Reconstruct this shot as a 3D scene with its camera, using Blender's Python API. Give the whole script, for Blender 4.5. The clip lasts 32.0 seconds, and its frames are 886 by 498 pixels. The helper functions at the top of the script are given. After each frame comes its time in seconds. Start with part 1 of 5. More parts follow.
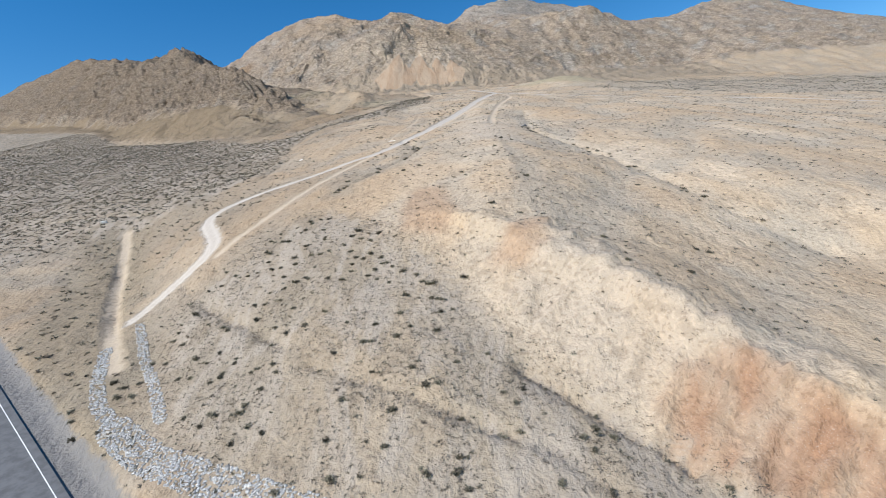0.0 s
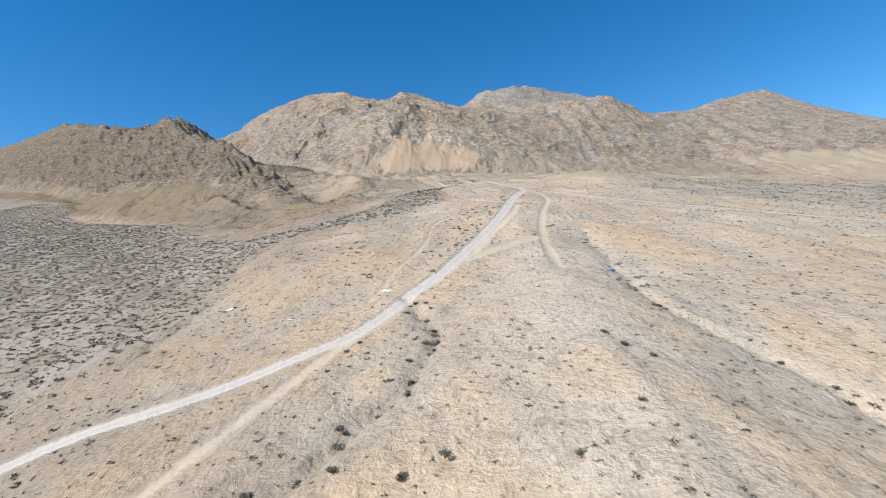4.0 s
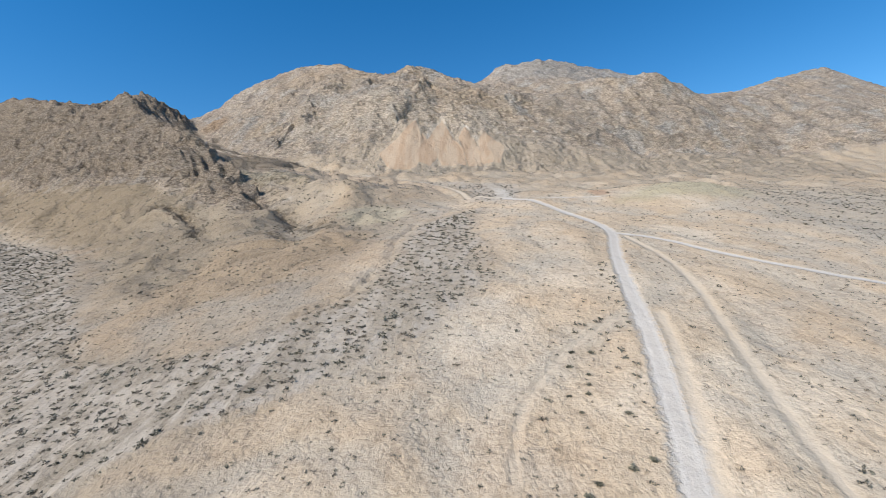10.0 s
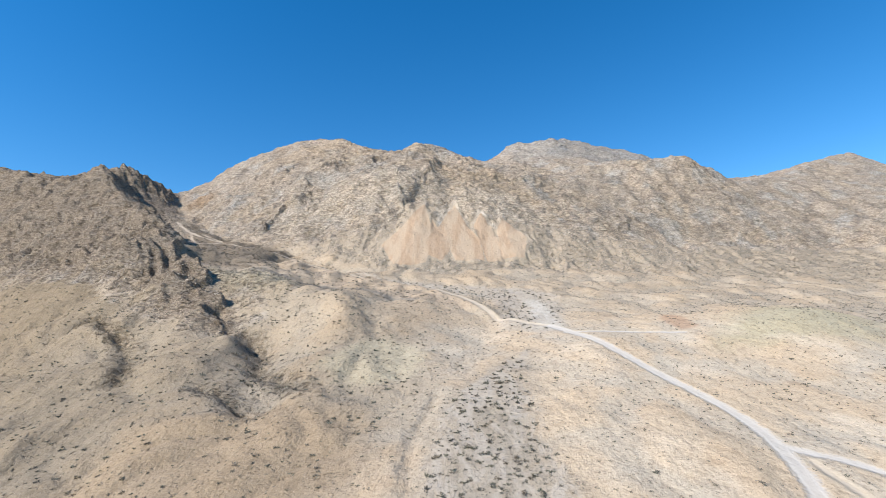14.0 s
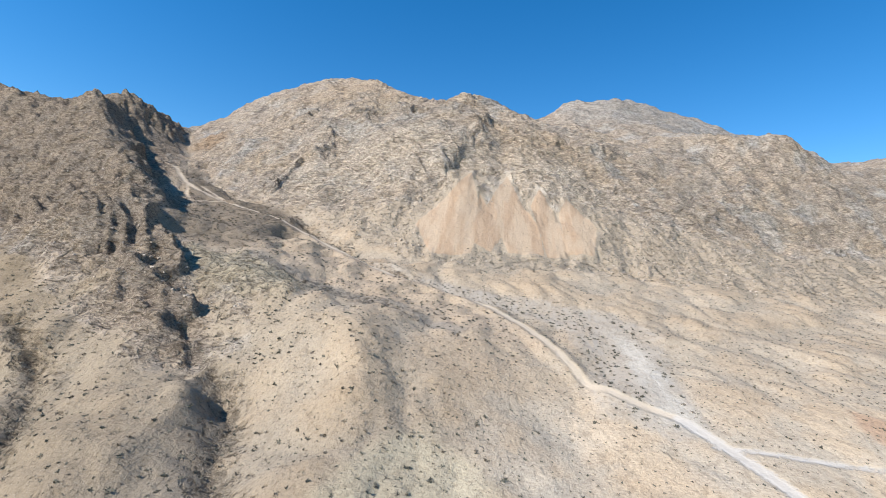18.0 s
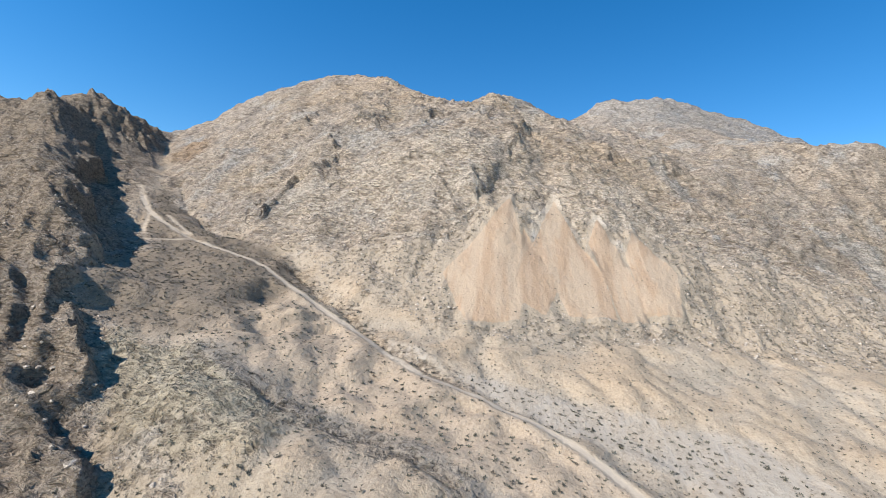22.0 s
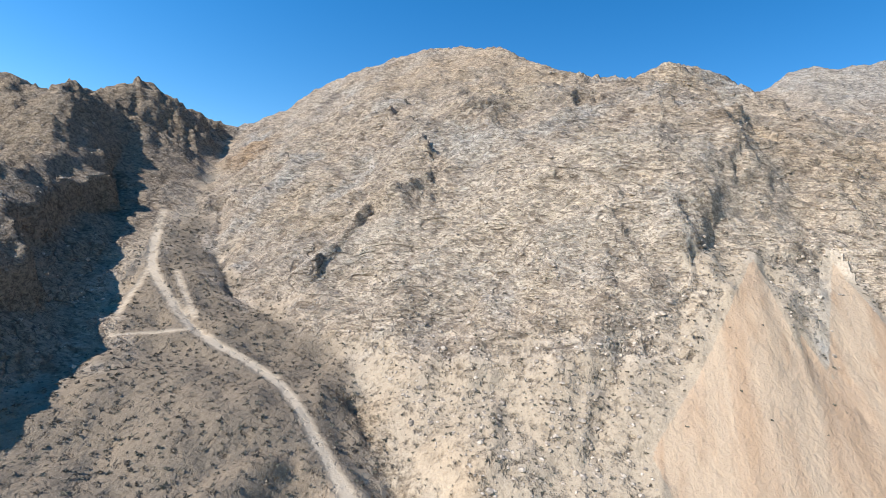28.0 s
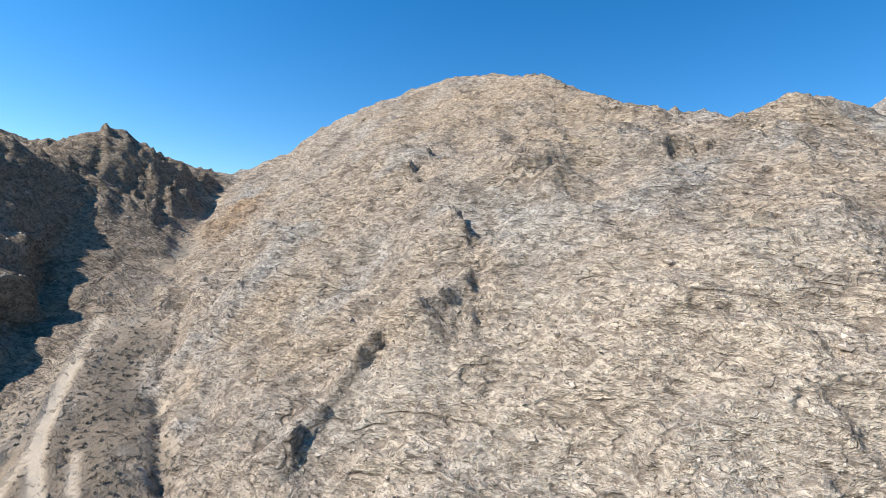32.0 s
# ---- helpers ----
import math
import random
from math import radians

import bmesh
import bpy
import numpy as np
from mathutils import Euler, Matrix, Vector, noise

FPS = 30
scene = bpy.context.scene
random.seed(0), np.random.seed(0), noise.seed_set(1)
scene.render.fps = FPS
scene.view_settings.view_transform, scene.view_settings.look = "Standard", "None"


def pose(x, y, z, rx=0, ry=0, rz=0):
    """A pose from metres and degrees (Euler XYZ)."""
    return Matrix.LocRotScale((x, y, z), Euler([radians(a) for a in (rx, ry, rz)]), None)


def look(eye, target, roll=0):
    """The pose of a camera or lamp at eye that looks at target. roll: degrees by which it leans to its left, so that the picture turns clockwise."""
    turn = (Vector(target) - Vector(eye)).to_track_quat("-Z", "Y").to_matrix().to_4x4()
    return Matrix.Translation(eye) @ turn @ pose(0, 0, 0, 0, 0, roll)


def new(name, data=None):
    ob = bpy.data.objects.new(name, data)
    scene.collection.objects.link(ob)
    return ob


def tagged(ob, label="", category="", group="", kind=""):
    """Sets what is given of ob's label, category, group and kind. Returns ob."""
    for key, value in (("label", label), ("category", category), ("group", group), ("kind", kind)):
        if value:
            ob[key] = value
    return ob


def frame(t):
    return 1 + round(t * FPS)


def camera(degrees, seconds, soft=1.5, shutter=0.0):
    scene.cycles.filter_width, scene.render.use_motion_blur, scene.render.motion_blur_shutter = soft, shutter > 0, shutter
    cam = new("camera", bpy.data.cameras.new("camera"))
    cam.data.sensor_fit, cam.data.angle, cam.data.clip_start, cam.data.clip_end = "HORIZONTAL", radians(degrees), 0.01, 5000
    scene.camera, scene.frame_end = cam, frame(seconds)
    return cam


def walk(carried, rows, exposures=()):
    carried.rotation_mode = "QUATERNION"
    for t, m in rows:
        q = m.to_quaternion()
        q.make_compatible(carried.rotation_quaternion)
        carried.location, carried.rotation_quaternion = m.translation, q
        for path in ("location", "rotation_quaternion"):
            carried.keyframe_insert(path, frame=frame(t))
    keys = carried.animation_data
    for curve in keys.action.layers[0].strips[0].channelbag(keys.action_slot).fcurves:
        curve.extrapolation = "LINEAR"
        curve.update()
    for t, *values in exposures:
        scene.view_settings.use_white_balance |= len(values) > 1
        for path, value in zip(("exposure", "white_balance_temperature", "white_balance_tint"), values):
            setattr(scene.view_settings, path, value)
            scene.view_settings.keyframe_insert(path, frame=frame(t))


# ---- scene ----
cam = camera(82.1, 32.0, soft=0.6)
PATH = [
    (0, (-2.021, -0.788, 60.111), (-2.0567, 1.1245, 59.5280), -3.46),
    (0.5, (-3.377, 13.716, 61.652), (-3.4058, 15.6547, 61.1614), -3.08),
    (1, (-4.519, 27.883, 62.919), (-4.5463, 29.8367, 62.4918), -2.64),
    (1.5, (-5.529, 41.622, 64.205), (-5.5534, 43.5812, 63.8054), -2.53),
    (2, (-6.498, 54.696, 65.599), (-6.5205, 56.6593, 65.2172), -2.27),
    (2.5, (-7.422, 67.311, 66.918), (-7.4463, 69.2790, 66.5634), -1.91),
    (3, (-8.430, 79.649, 68.027), (-8.4501, 81.6203, 67.6930), -0.97),
    (3.5, (-9.338, 91.750, 69.481), (-9.3577, 93.7249, 69.1675), -0.74),
    (5.5, (-14.193, 139.045, 77.341), (-14.2107, 141.0239, 77.0493), 0.31),
    (6, (-15.649, 151.513, 79.496), (-15.6676, 153.4923, 79.2074), 0.36),
    (6.5, (-17.182, 164.140, 81.545), (-17.2021, 166.1188, 81.2543), 0.38),
    (7, (-18.899, 176.172, 83.503), (-18.9184, 178.1500, 83.2104), 0.48),
    (7.5, (-20.520, 187.409, 85.404), (-20.5395, 189.3873, 85.1086), 0.34),
    (8, (-21.669, 198.768, 87.090), (-21.6917, 200.7454, 86.7935), 0.51),
    (8.5, (-23.229, 210.079, 88.725), (-23.2497, 212.0567, 88.4273), 0.50),
    (9, (-24.389, 221.377, 90.365), (-24.4120, 223.3547, 90.0673), 0.61),
    (9.5, (-25.524, 233.365, 92.148), (-25.5463, 235.3417, 91.8469), 0.63),
    (10, (-26.169, 245.567, 93.532), (-26.1994, 247.5274, 93.1364), 0.23),
    (10.5, (-27.214, 257.717, 95.268), (-27.2486, 259.6771, 94.8704), 0.16),
    (11, (-28.951, 269.634, 97.181), (-28.9873, 271.5928, 96.7805), 0.30),
    (11.5, (-31.334, 281.382, 99.401), (-31.3671, 283.3536, 99.0680), 0.58),
    (12, (-33.703, 293.210, 101.760), (-33.7299, 295.1889, 101.4740), 0.82),
    (12.5, (-36.022, 304.836, 104.392), (-36.0490, 306.8268, 104.2026), 1.25),
    (13, (-38.056, 315.751, 106.954), (-38.0810, 317.7458, 106.8133), 1.27),
    (13.5, (-39.621, 326.227, 109.863), (-39.6503, 328.2218, 109.7279), 1.48),
    (14, (-41.042, 336.901, 113.190), (-41.0705, 338.8961, 113.0576), 1.48),
    (14.5, (-42.601, 347.854, 116.171), (-42.6321, 349.8445, 115.9791), 1.47),
    (16.5, (-52.235, 395.796, 122.196), (-52.3386, 397.7643, 121.8590), 6.34),
    (17, (-55.425, 408.491, 124.921), (-55.5293, 410.4599, 124.5850), 6.47),
    (17.5, (-58.992, 421.119, 128.058), (-59.0985, 423.0869, 127.7201), 6.61),
    (18, (-62.543, 433.552, 131.052), (-62.6476, 435.5208, 130.7138), 6.56),
    (18.5, (-65.885, 445.924, 133.534), (-65.9916, 447.8918, 133.1937), 6.66),
    (19, (-68.663, 458.317, 135.476), (-68.7690, 460.2839, 135.1307), 6.65),
    (19.5, (-71.435, 470.541, 137.613), (-71.5481, 472.5075, 137.2650), 6.67),
    (20, (-74.738, 482.784, 139.833), (-74.8556, 484.7490, 139.4794), 6.75),
    (20.5, (-78.224, 494.682, 141.957), (-78.3409, 496.6473, 141.6035), 6.77),
    (21, (-81.601, 506.246, 143.848), (-81.7165, 508.2101, 143.4916), 6.64),
    (21.5, (-84.791, 517.742, 145.504), (-84.9125, 519.7063, 145.1452), 6.77),
    (22, (-87.947, 529.114, 146.992), (-88.0709, 531.0777, 146.6315), 6.62),
    (22.5, (-91.228, 540.459, 148.406), (-91.3565, 542.4218, 148.0439), 6.93),
    (23, (-94.667, 551.974, 150.025), (-94.7980, 553.9363, 149.6617), 6.92),
    (23.5, (-98.233, 563.413, 151.548), (-98.3674, 565.3750, 151.1854), 6.90),
    (24, (-101.630, 575.093, 152.629), (-101.7785, 577.0540, 152.2629), 7.43),
    (24.5, (-104.907, 587.290, 153.307), (-105.1008, 589.2236, 152.8320), 6.60),
    (26.5, (-117.755, 637.388, 156.736), (-118.0913, 639.2838, 156.1947), 7.96),
    (27, (-122.204, 650.048, 157.902), (-122.5682, 651.9448, 157.3810), 8.42),
    (27.5, (-127.382, 662.600, 159.008), (-127.7948, 664.4912, 158.5047), 7.19),
    (28, (-132.516, 674.768, 160.147), (-132.9820, 676.6537, 159.6686), 5.77),
    (28.5, (-137.239, 686.455, 161.538), (-137.7348, 688.3379, 161.0823), 5.12),
    (29, (-141.596, 697.745, 163.418), (-142.1288, 699.6216, 162.9759), 4.33),
    (29.5, (-145.739, 708.868, 165.766), (-146.2794, 710.7406, 165.3185), 4.32),
    (30, (-149.682, 719.710, 168.241), (-150.2232, 721.5810, 167.7873), 4.22),
    (30.5, (-153.710, 730.534, 170.714), (-154.2538, 732.4020, 170.2502), 4.38),
    (31, (-157.899, 740.998, 173.306), (-158.4478, 742.8616, 172.8324), 4.25),
    (31.5, (-162.027, 750.762, 175.761), (-162.5781, 752.6297, 175.3064), 4.18),
    (32, (-165.937, 759.772, 178.018), (-166.4923, 761.6478, 177.6003), 4.22),
]
walk(cam, [(t, look(eye, target, roll)) for t, eye, target, roll in PATH], exposures=[(0, 0.06), (3, 0.18), (6, 0.22), (8, 0.24), (9, 0.24), (10, 0.14), (11, 0.3), (13, 0.44), (17, 0.43), (20, 0.4), (24, 0.4), (28, 0.5), (32, 0.5)])

# ---- world, sun ----
world = bpy.data.worlds.new("sky")
scene.world = world
world.use_nodes = True
wn = world.node_tree
sky = wn.nodes.new("ShaderNodeTexSky")
sky.sky_type = "NISHITA"
sky.sun_disc = False
SUN_AZ, SUN_EL = radians(-119), radians(41.5)  # azimuth from +y towards +x
sky.sun_elevation, sky.sun_rotation = SUN_EL, SUN_AZ
sky.altitude, sky.air_density, sky.dust_density, sky.ozone_density = 1200, 1.0, 0.0, 1.3
vivid = wn.nodes.new("ShaderNodeHueSaturation")
vivid.inputs["Saturation"].default_value = 1.43
where = wn.nodes.new("ShaderNodeTexCoord")
lay_sky = wn.nodes.new("ShaderNodeMapping")  # the land falls away to the north: the sky reaches below the pass
lay_sky.inputs["Rotation"].default_value = (radians(13), radians(4), 0)
wn.links.new(where.outputs["Generated"], lay_sky.inputs["Vector"])
wn.links.new(lay_sky.outputs[0], sky.inputs["Vector"])
wn.links.new(sky.outputs[0], vivid.inputs["Color"])
wn.links.new(vivid.outputs[0], wn.nodes["Background"].inputs[0])
wn.nodes["Background"].inputs[1].default_value = 0.14
sun = new("sun", bpy.data.lights.new("sun", "SUN"))
sun.data.energy, sun.data.angle, sun.data.color = 5.0, radians(0.53), (1.0, 0.965, 0.91)
to_sun = Vector((math.sin(SUN_AZ) * math.cos(SUN_EL), math.cos(SUN_AZ) * math.cos(SUN_EL), math.sin(SUN_EL)))
sun.matrix_world = look((0, 0, 400), tuple(Vector((0, 0, 400)) - to_sun))

# ---- land: crest, valley and foot lines over which the sheet of the ground is drawn ----
LAND = {
    "outer_south": [(-1290, -290, -30), (0, -290, -12), (1290, -290, -20)],
    "outer_north": [(-1290, 1790, 40), (1290, 1790, 60)],
    "outer_west": [(-1290, -290, -30), (-1290, 600, 8), (-1290, 1100, 30), (-1290, 1790, 40)],
    "outer_east": [(1290, -290, -20), (1290, 700, 40), (1290, 1200, 150), (1290, 1790, 150)],
    "plain_west": [(-420, -150, -14), (-300, 0, -6), (-211, 228, 10), (-250, 400, 21), (-300, 500, 20)],
    "plain_far_west": [(-700, 0, -16), (-650, 300, 6), (-640, 560, 16)],
    "plain_wash": [(-141, 197, 19), (-150, 300, 24), (-165, 380, 26), (-200, 440, 26), (-290, 550, 22.5)],
    "highway": [(200, -172, 10), (16, -14, 9), (-75, 64, 9), (-166, 142, 8.6), (-303, 259, 5)],
    "berm": [(-39, 53, 12.5), (-60, 74, 12), (-75, 100, 11.5), (-97, 139, 10.5), (-121, 179, 13)],
    "lower_wash": [(40, 10, 12), (14, 48, 17), (-8, 64, 21.5), (-21, 87, 25.2), (-32, 118, 29.7), (-61, 130, 25)],
    "main_track": [(-66, 133, 24), (-75, 148, 25), (-83, 163, 24.5), (-82, 175, 26.5), (-70, 181, 29.5), (-55, 184, 33.5), (-42, 190, 36.5), (-30, 199, 39), (-20, 224, 41.5), (-9, 250, 44.5), (8, 310, 49.5), (20, 355, 53.5), (41, 456, 57.5)],
    "bluff_crest": [(20, 285, 48), (18, 262, 47), (17, 243, 46.5), (17, 215, 46), (17, 180, 45.2), (16, 143, 43.5), (17, 112, 39), (16, 98, 35.5), (33, 73, 28.5), (48, 55, 24), (72, 28, 18)],
    "bluff_brow": [(-8, 112, 34.5), (6, 100, 34), (12, 90, 31.5), (22, 76, 28.5), (30, 65, 25.5), (43, 50, 21), (60, 34, 16)],
    "bluff_foot": [(-4, 96, 29), (3, 80, 25), (13, 66, 20), (23, 54, 16.5), (36, 40, 13), (50, 26, 10.5)],
    "east_gully": [(44, 305, 47.5), (41, 275, 45), (38, 250, 44), (34, 222, 44), (34, 204, 43.6), (42, 183, 41.4), (46.5, 166, 39.4), (51, 150, 37.4), (56, 135, 35.4), (60, 116, 31.5), (75, 98, 25), (95, 72, 16)],
    "east_slope": [(132, 339, 49.5), (84, 275, 47), (80, 215, 45), (86, 163, 40.5), (80, 130, 36.5), (102, 95, 28)],
    "east_plain": [(188, 560, 59), (150, 440, 52.5), (220, 330, 46), (300, 200, 32), (400, 0, 8)],
    "far_east_plain": [(500, 650, 52), (600, 400, 36), (800, 100, 0)],
    "spur_crest": [(-50, 253, 40.5), (-72, 285, 41.5), (-76, 310, 42.5), (-70, 345, 46.5), (-38, 385, 53), (-7, 426, 58), (10, 490, 60), (25, 560, 63)],
    "spur_foot": [(-104, 335, 36), (-94, 302, 34), (-88, 265, 31), (-88, 235, 30), (-96, 212, 28), (-108, 195, 25)],
    "upper_wash": [(10, 700, 61.5), (0, 640, 58), (-16, 606, 54), (-35, 540, 56), (-42, 466, 55.5), (-50, 400, 51), (-80, 352, 44), (-115, 350, 34)],
    "mound": [(150, 600, 71), (131, 590, 72), (100, 570, 68)],
    "mound_foot": [(59, 526, 60), (79, 490, 57), (130, 500, 57)],
    "yellow_hill": [(-80, 530, 57), (-84, 565, 59.5), (-98, 612, 69), (-127, 640, 68.5), (-177, 666, 75)],
    "yellow_gully": [(-166, 610, 45), (-148, 592, 42.5), (-132, 576, 41), (-114, 540, 47), (-104, 500, 47)],
    "south_hill": [(-134, 475, 43), (-106, 448, 46), (-80, 425, 48.5)],
    "hill_gully": [(-180, 698, 76), (-150, 683, 69), (-121, 672, 64), (-64, 640, 61), (-39, 619, 58), (-22, 590, 55)],
    "pass_road": [(-8, 600, 60), (-15, 625, 61), (-50, 680, 64), (-85, 700, 66), (-118, 722, 67), (-150, 752, 69), (-209, 801, 76), (-232, 810, 79), (-256, 816, 82.5), (-304, 847, 91), (-330, 878, 97), (-354, 909, 101)],
    "pass_gully": [(-455, 1100, 125), (-400, 1010, 109), (-339, 935, 97), (-300, 885, 88), (-265, 855, 81), (-225, 838, 76), (-194, 817, 71.5), (-170, 790, 67), (-145, 770, 65), (-122, 738, 63), (-98, 712, 61.5), (-60, 698, 60), (-10, 685, 58.5)],
    "talus_foot": [(-150, 800, 79), (-100, 765, 71), (-58, 762, 69), (28, 790, 69), (81, 790, 68), (140, 790, 69), (260, 800, 65), (450, 820, 62), (800, 850, 50)],
    "talus_head": [(-215, 866, 94), (-173, 838, 87), (-141, 857, 113), (-89, 858, 119), (-69, 867, 124), (-39, 881, 120), (-15, 866, 115), (10, 866, 110), (82, 896, 108), (137, 885, 95), (190, 915, 89), (300, 950, 88), (450, 980, 85)],
    "face": [(-330, 985, 130), (-227, 895, 112), (-165, 882, 130), (-119, 909, 158), (-87, 931, 166), (-20, 960, 165), (60, 990, 160), (150, 1010, 160)],
    "shoulder": [(-300, 1040, 165), (-248, 993, 164), (-190, 960, 170)],
    "main_crest": [(-450, 1108, 127), (-430, 1150, 157), (-400, 1185, 188), (-345, 1200, 217), (-284, 1205, 236), (-215, 1150, 228), (-165, 1085, 203), (-128, 1035, 186), (-92, 1020, 207), (-57, 1067, 208), (0, 1100, 188)],
    "far_crest": [(60, 1300, 249), (142, 1290, 259), (193, 1400, 274), (300, 1400, 258), (420, 1380, 225)],
    "east_crest": [(100, 1075, 176), (200, 1072, 194), (285, 1062, 203), (340, 1085, 184), (373, 1098, 169), (430, 1130, 180), (495, 1176, 188), (600, 1280, 224), (700, 1350, 248), (767, 1386, 262), (850, 1390, 228), (1100, 1400, 170)],
    "west_crest": [(-1000, 1250, 130), (-850, 1150, 148), (-740, 1090, 168), (-680, 1060, 160), (-620, 1020, 156), (-550, 990, 142), (-500, 972, 138), (-463, 952, 166), (-430, 915, 142), (-395, 875, 128), (-330, 800, 115), (-301, 768, 105), (-250, 715, 90), (-210, 672, 72), (-188, 642, 55)],
    "back_rock": [(-520, 1050, 170), (-473, 1024, 163), (-456, 1045, 150), (-452, 1075, 136), (-450, 1102, 127)],
    "west_foot": [(-1100, 1100, 50), (-850, 1000, 46), (-640, 900, 42), (-500, 790, 34), (-450, 700, 25), (-400, 640, 21), (-330, 600, 23), (-262, 560, 27), (-215, 500, 30), (-172, 445, 31), (-148, 412, 32)],
    "west_hill": [(-277, 702, 95), (-240, 648, 59), (-237, 598, 45), (-236, 560, 33)],
    "north_valley": [(-950, 1350, 70), (-600, 1230, 100), (-500, 1190, 112), (-440, 1240, 125), (-300, 1400, 150), (-120, 1250, 170), (0, 1190, 190)],
    "back_gully": [(-500, 1005, 162), (-462, 990, 150), (-415, 975, 120)],
    "east_back": [(250, 1210, 195), (330, 1225, 185), (430, 1230, 172), (520, 1290, 185)],
    "facet_a": [(-203, 797, 76), (-186, 742, 77), (-172, 697, 75)],
    "facet_gap_a": [(-190, 765, 71), (-172, 725, 69), (-160, 703, 68)],
    "facet_b": [(-172, 772, 72.5), (-156, 722, 72), (-148, 688, 70)],
    "facet_gap_b": [(-160, 750, 68.5), (-144, 713, 66), (-134, 684, 65)],
    "facet_c": [(-140, 750, 69), (-134, 715, 69), (-127, 682, 66.5)],
    "facet_gap_c": [(-125, 735, 66), (-115, 705, 63.5), (-108, 672, 63)],
    "facet_d": [(-108, 735, 67.5), (-100, 705, 66.5), (-95, 668, 64.5)],
    "cone_a": [(-69, 868, 125), (-76, 820, 99), (-80, 775, 75)],
    "cone_gap_a": [(-52, 862, 113), (-55, 828, 96)],
    "cone_b": [(-39, 882, 122), (-35, 830, 96), (-33, 790, 77)],
    "cone_gap_b": [(-24, 862, 110), (-22, 835, 96)],
    "cone_c": [(-12, 868, 116), (-8, 830, 93), (0, 795, 76)],
    "cone_gap_c": [(1, 862, 107), (4, 838, 95)],
    "cone_d": [(12, 866, 110), (18, 820, 88), (22, 795, 76)],
    "cleft": [(-51, 972, 175), (-63, 924, 155), (-78, 902, 144), (-81, 881, 131), (-88, 860, 120)],
    "cleft_wall": [(-62, 974, 182), (-73, 928, 168), (-88, 905, 160), (-93, 883, 147), (-99, 863, 134)],
    "west_scarp": [(-440, 965, 128), (-368, 890, 102), (-332, 850, 97), (-300, 812, 88), (-278, 790, 86), (-252, 750, 84), (-232, 720, 80), (-213, 690, 71), (-195, 652, 56), (-168, 615, 52)],
    "spur_top": [(-32, 262, 44), (-42, 298, 47.5), (-33, 340, 50.5)],
    "west_knoll": [(-150, 600, 58), (-143, 552, 51), (-141, 496, 43.5), (-146, 462, 36)],
    "west_spur": [(-392, 805, 94), (-385, 740, 66), (-365, 675, 42), (-350, 635, 29)],
    "west_ridge_b": [(-500, 900, 118), (-500, 850, 75), (-490, 810, 45)],
    "dome_east": [(30, 182, 43.4), (33, 160, 41.8), (35, 140, 39.8), (36, 115, 35), (45, 95, 29)],
    "dome_west": [(-24, 153, 36.5), (-12, 135, 38), (-4, 118, 37.5)],
    "old_track": [(-63, 136, 25.5), (-48, 155, 32.5), (-42, 172, 35.5), (-31, 199, 39)],
}
X0, Y0, CELL, NX, NY = -1300.0, -300.0, 5.0, 521, 421


def along(line, step):
    """Points every step metres along a line of nodes."""
    out = []
    for a, b in zip(line, line[1:]):
        a, b = np.array(a, float), np.array(b, float)
        n = max(1, int(np.hypot(*(b - a)[:2]) / step))
        out += [a + (b - a) * k / n for k in range(n)]
    return np.array(out + [np.array(line[-1], float)])


def stretch_sheet():
    """A sheet stretched over the lines: coarse to fine."""
    pts = np.concatenate([along(l, 2.5) for l in LAND.values()])
    z = None
    for step in (80, 40, 20, 10, 5):
        nx, ny = int((NX - 1) * CELL / step) + 1, int((NY - 1) * CELL / step) + 1
        i = np.clip(np.rint((pts[:, 0] - X0) / step).astype(int), 0, nx - 1)
        j = np.clip(np.rint((pts[:, 1] - Y0) / step).astype(int), 0, ny - 1)
        total, count = np.zeros((ny, nx)), np.zeros((ny, nx))
        np.add.at(total, (j, i), pts[:, 2]), np.add.at(count, (j, i), 1)
        fixed = count > 0
        if z is None:
            z = np.full((ny, nx), pts[:, 2].mean())
        else:
            yy, xx = np.linspace(0, z.shape[0] - 1, ny), np.linspace(0, z.shape[1] - 1, nx)
            z = bilinear(z, xx[None, :] + 0 * yy[:, None], yy[:, None] + 0 * xx[None, :])
        z[fixed] = total[fixed] / count[fixed]
        for _ in range(260):
            p = np.pad(z, 1, mode="edge")
            q = (p[1:-1, :-2] + p[1:-1, 2:] + p[:-2, 1:-1] + p[2:, 1:-1]) / 4
            z = np.where(fixed, z, z + 1.0 * (q - z))
    for _ in range(2):
        p = np.pad(z, 1, mode="edge")
        z = (4 * z + p[1:-1, :-2] + p[1:-1, 2:] + p[:-2, 1:-1] + p[2:, 1:-1]) / 8
    return z


def bilinear(z, u, v):
    u, v = np.clip(u, 0, z.shape[1] - 1.001), np.clip(v, 0, z.shape[0] - 1.001)
    i, j = u.astype(int), v.astype(int)
    a, b = u - i, v - j
    return (z[j, i] * (1 - a) + z[j, i + 1] * a) * (1 - b) + (z[j + 1, i] * (1 - a) + z[j + 1, i + 1] * a) * b


SHEET = stretch_sheet()


def base_height(x, y):
    return bilinear(SHEET, (x - X0) / CELL, (y - Y0) / CELL)

# ---- end of land ----


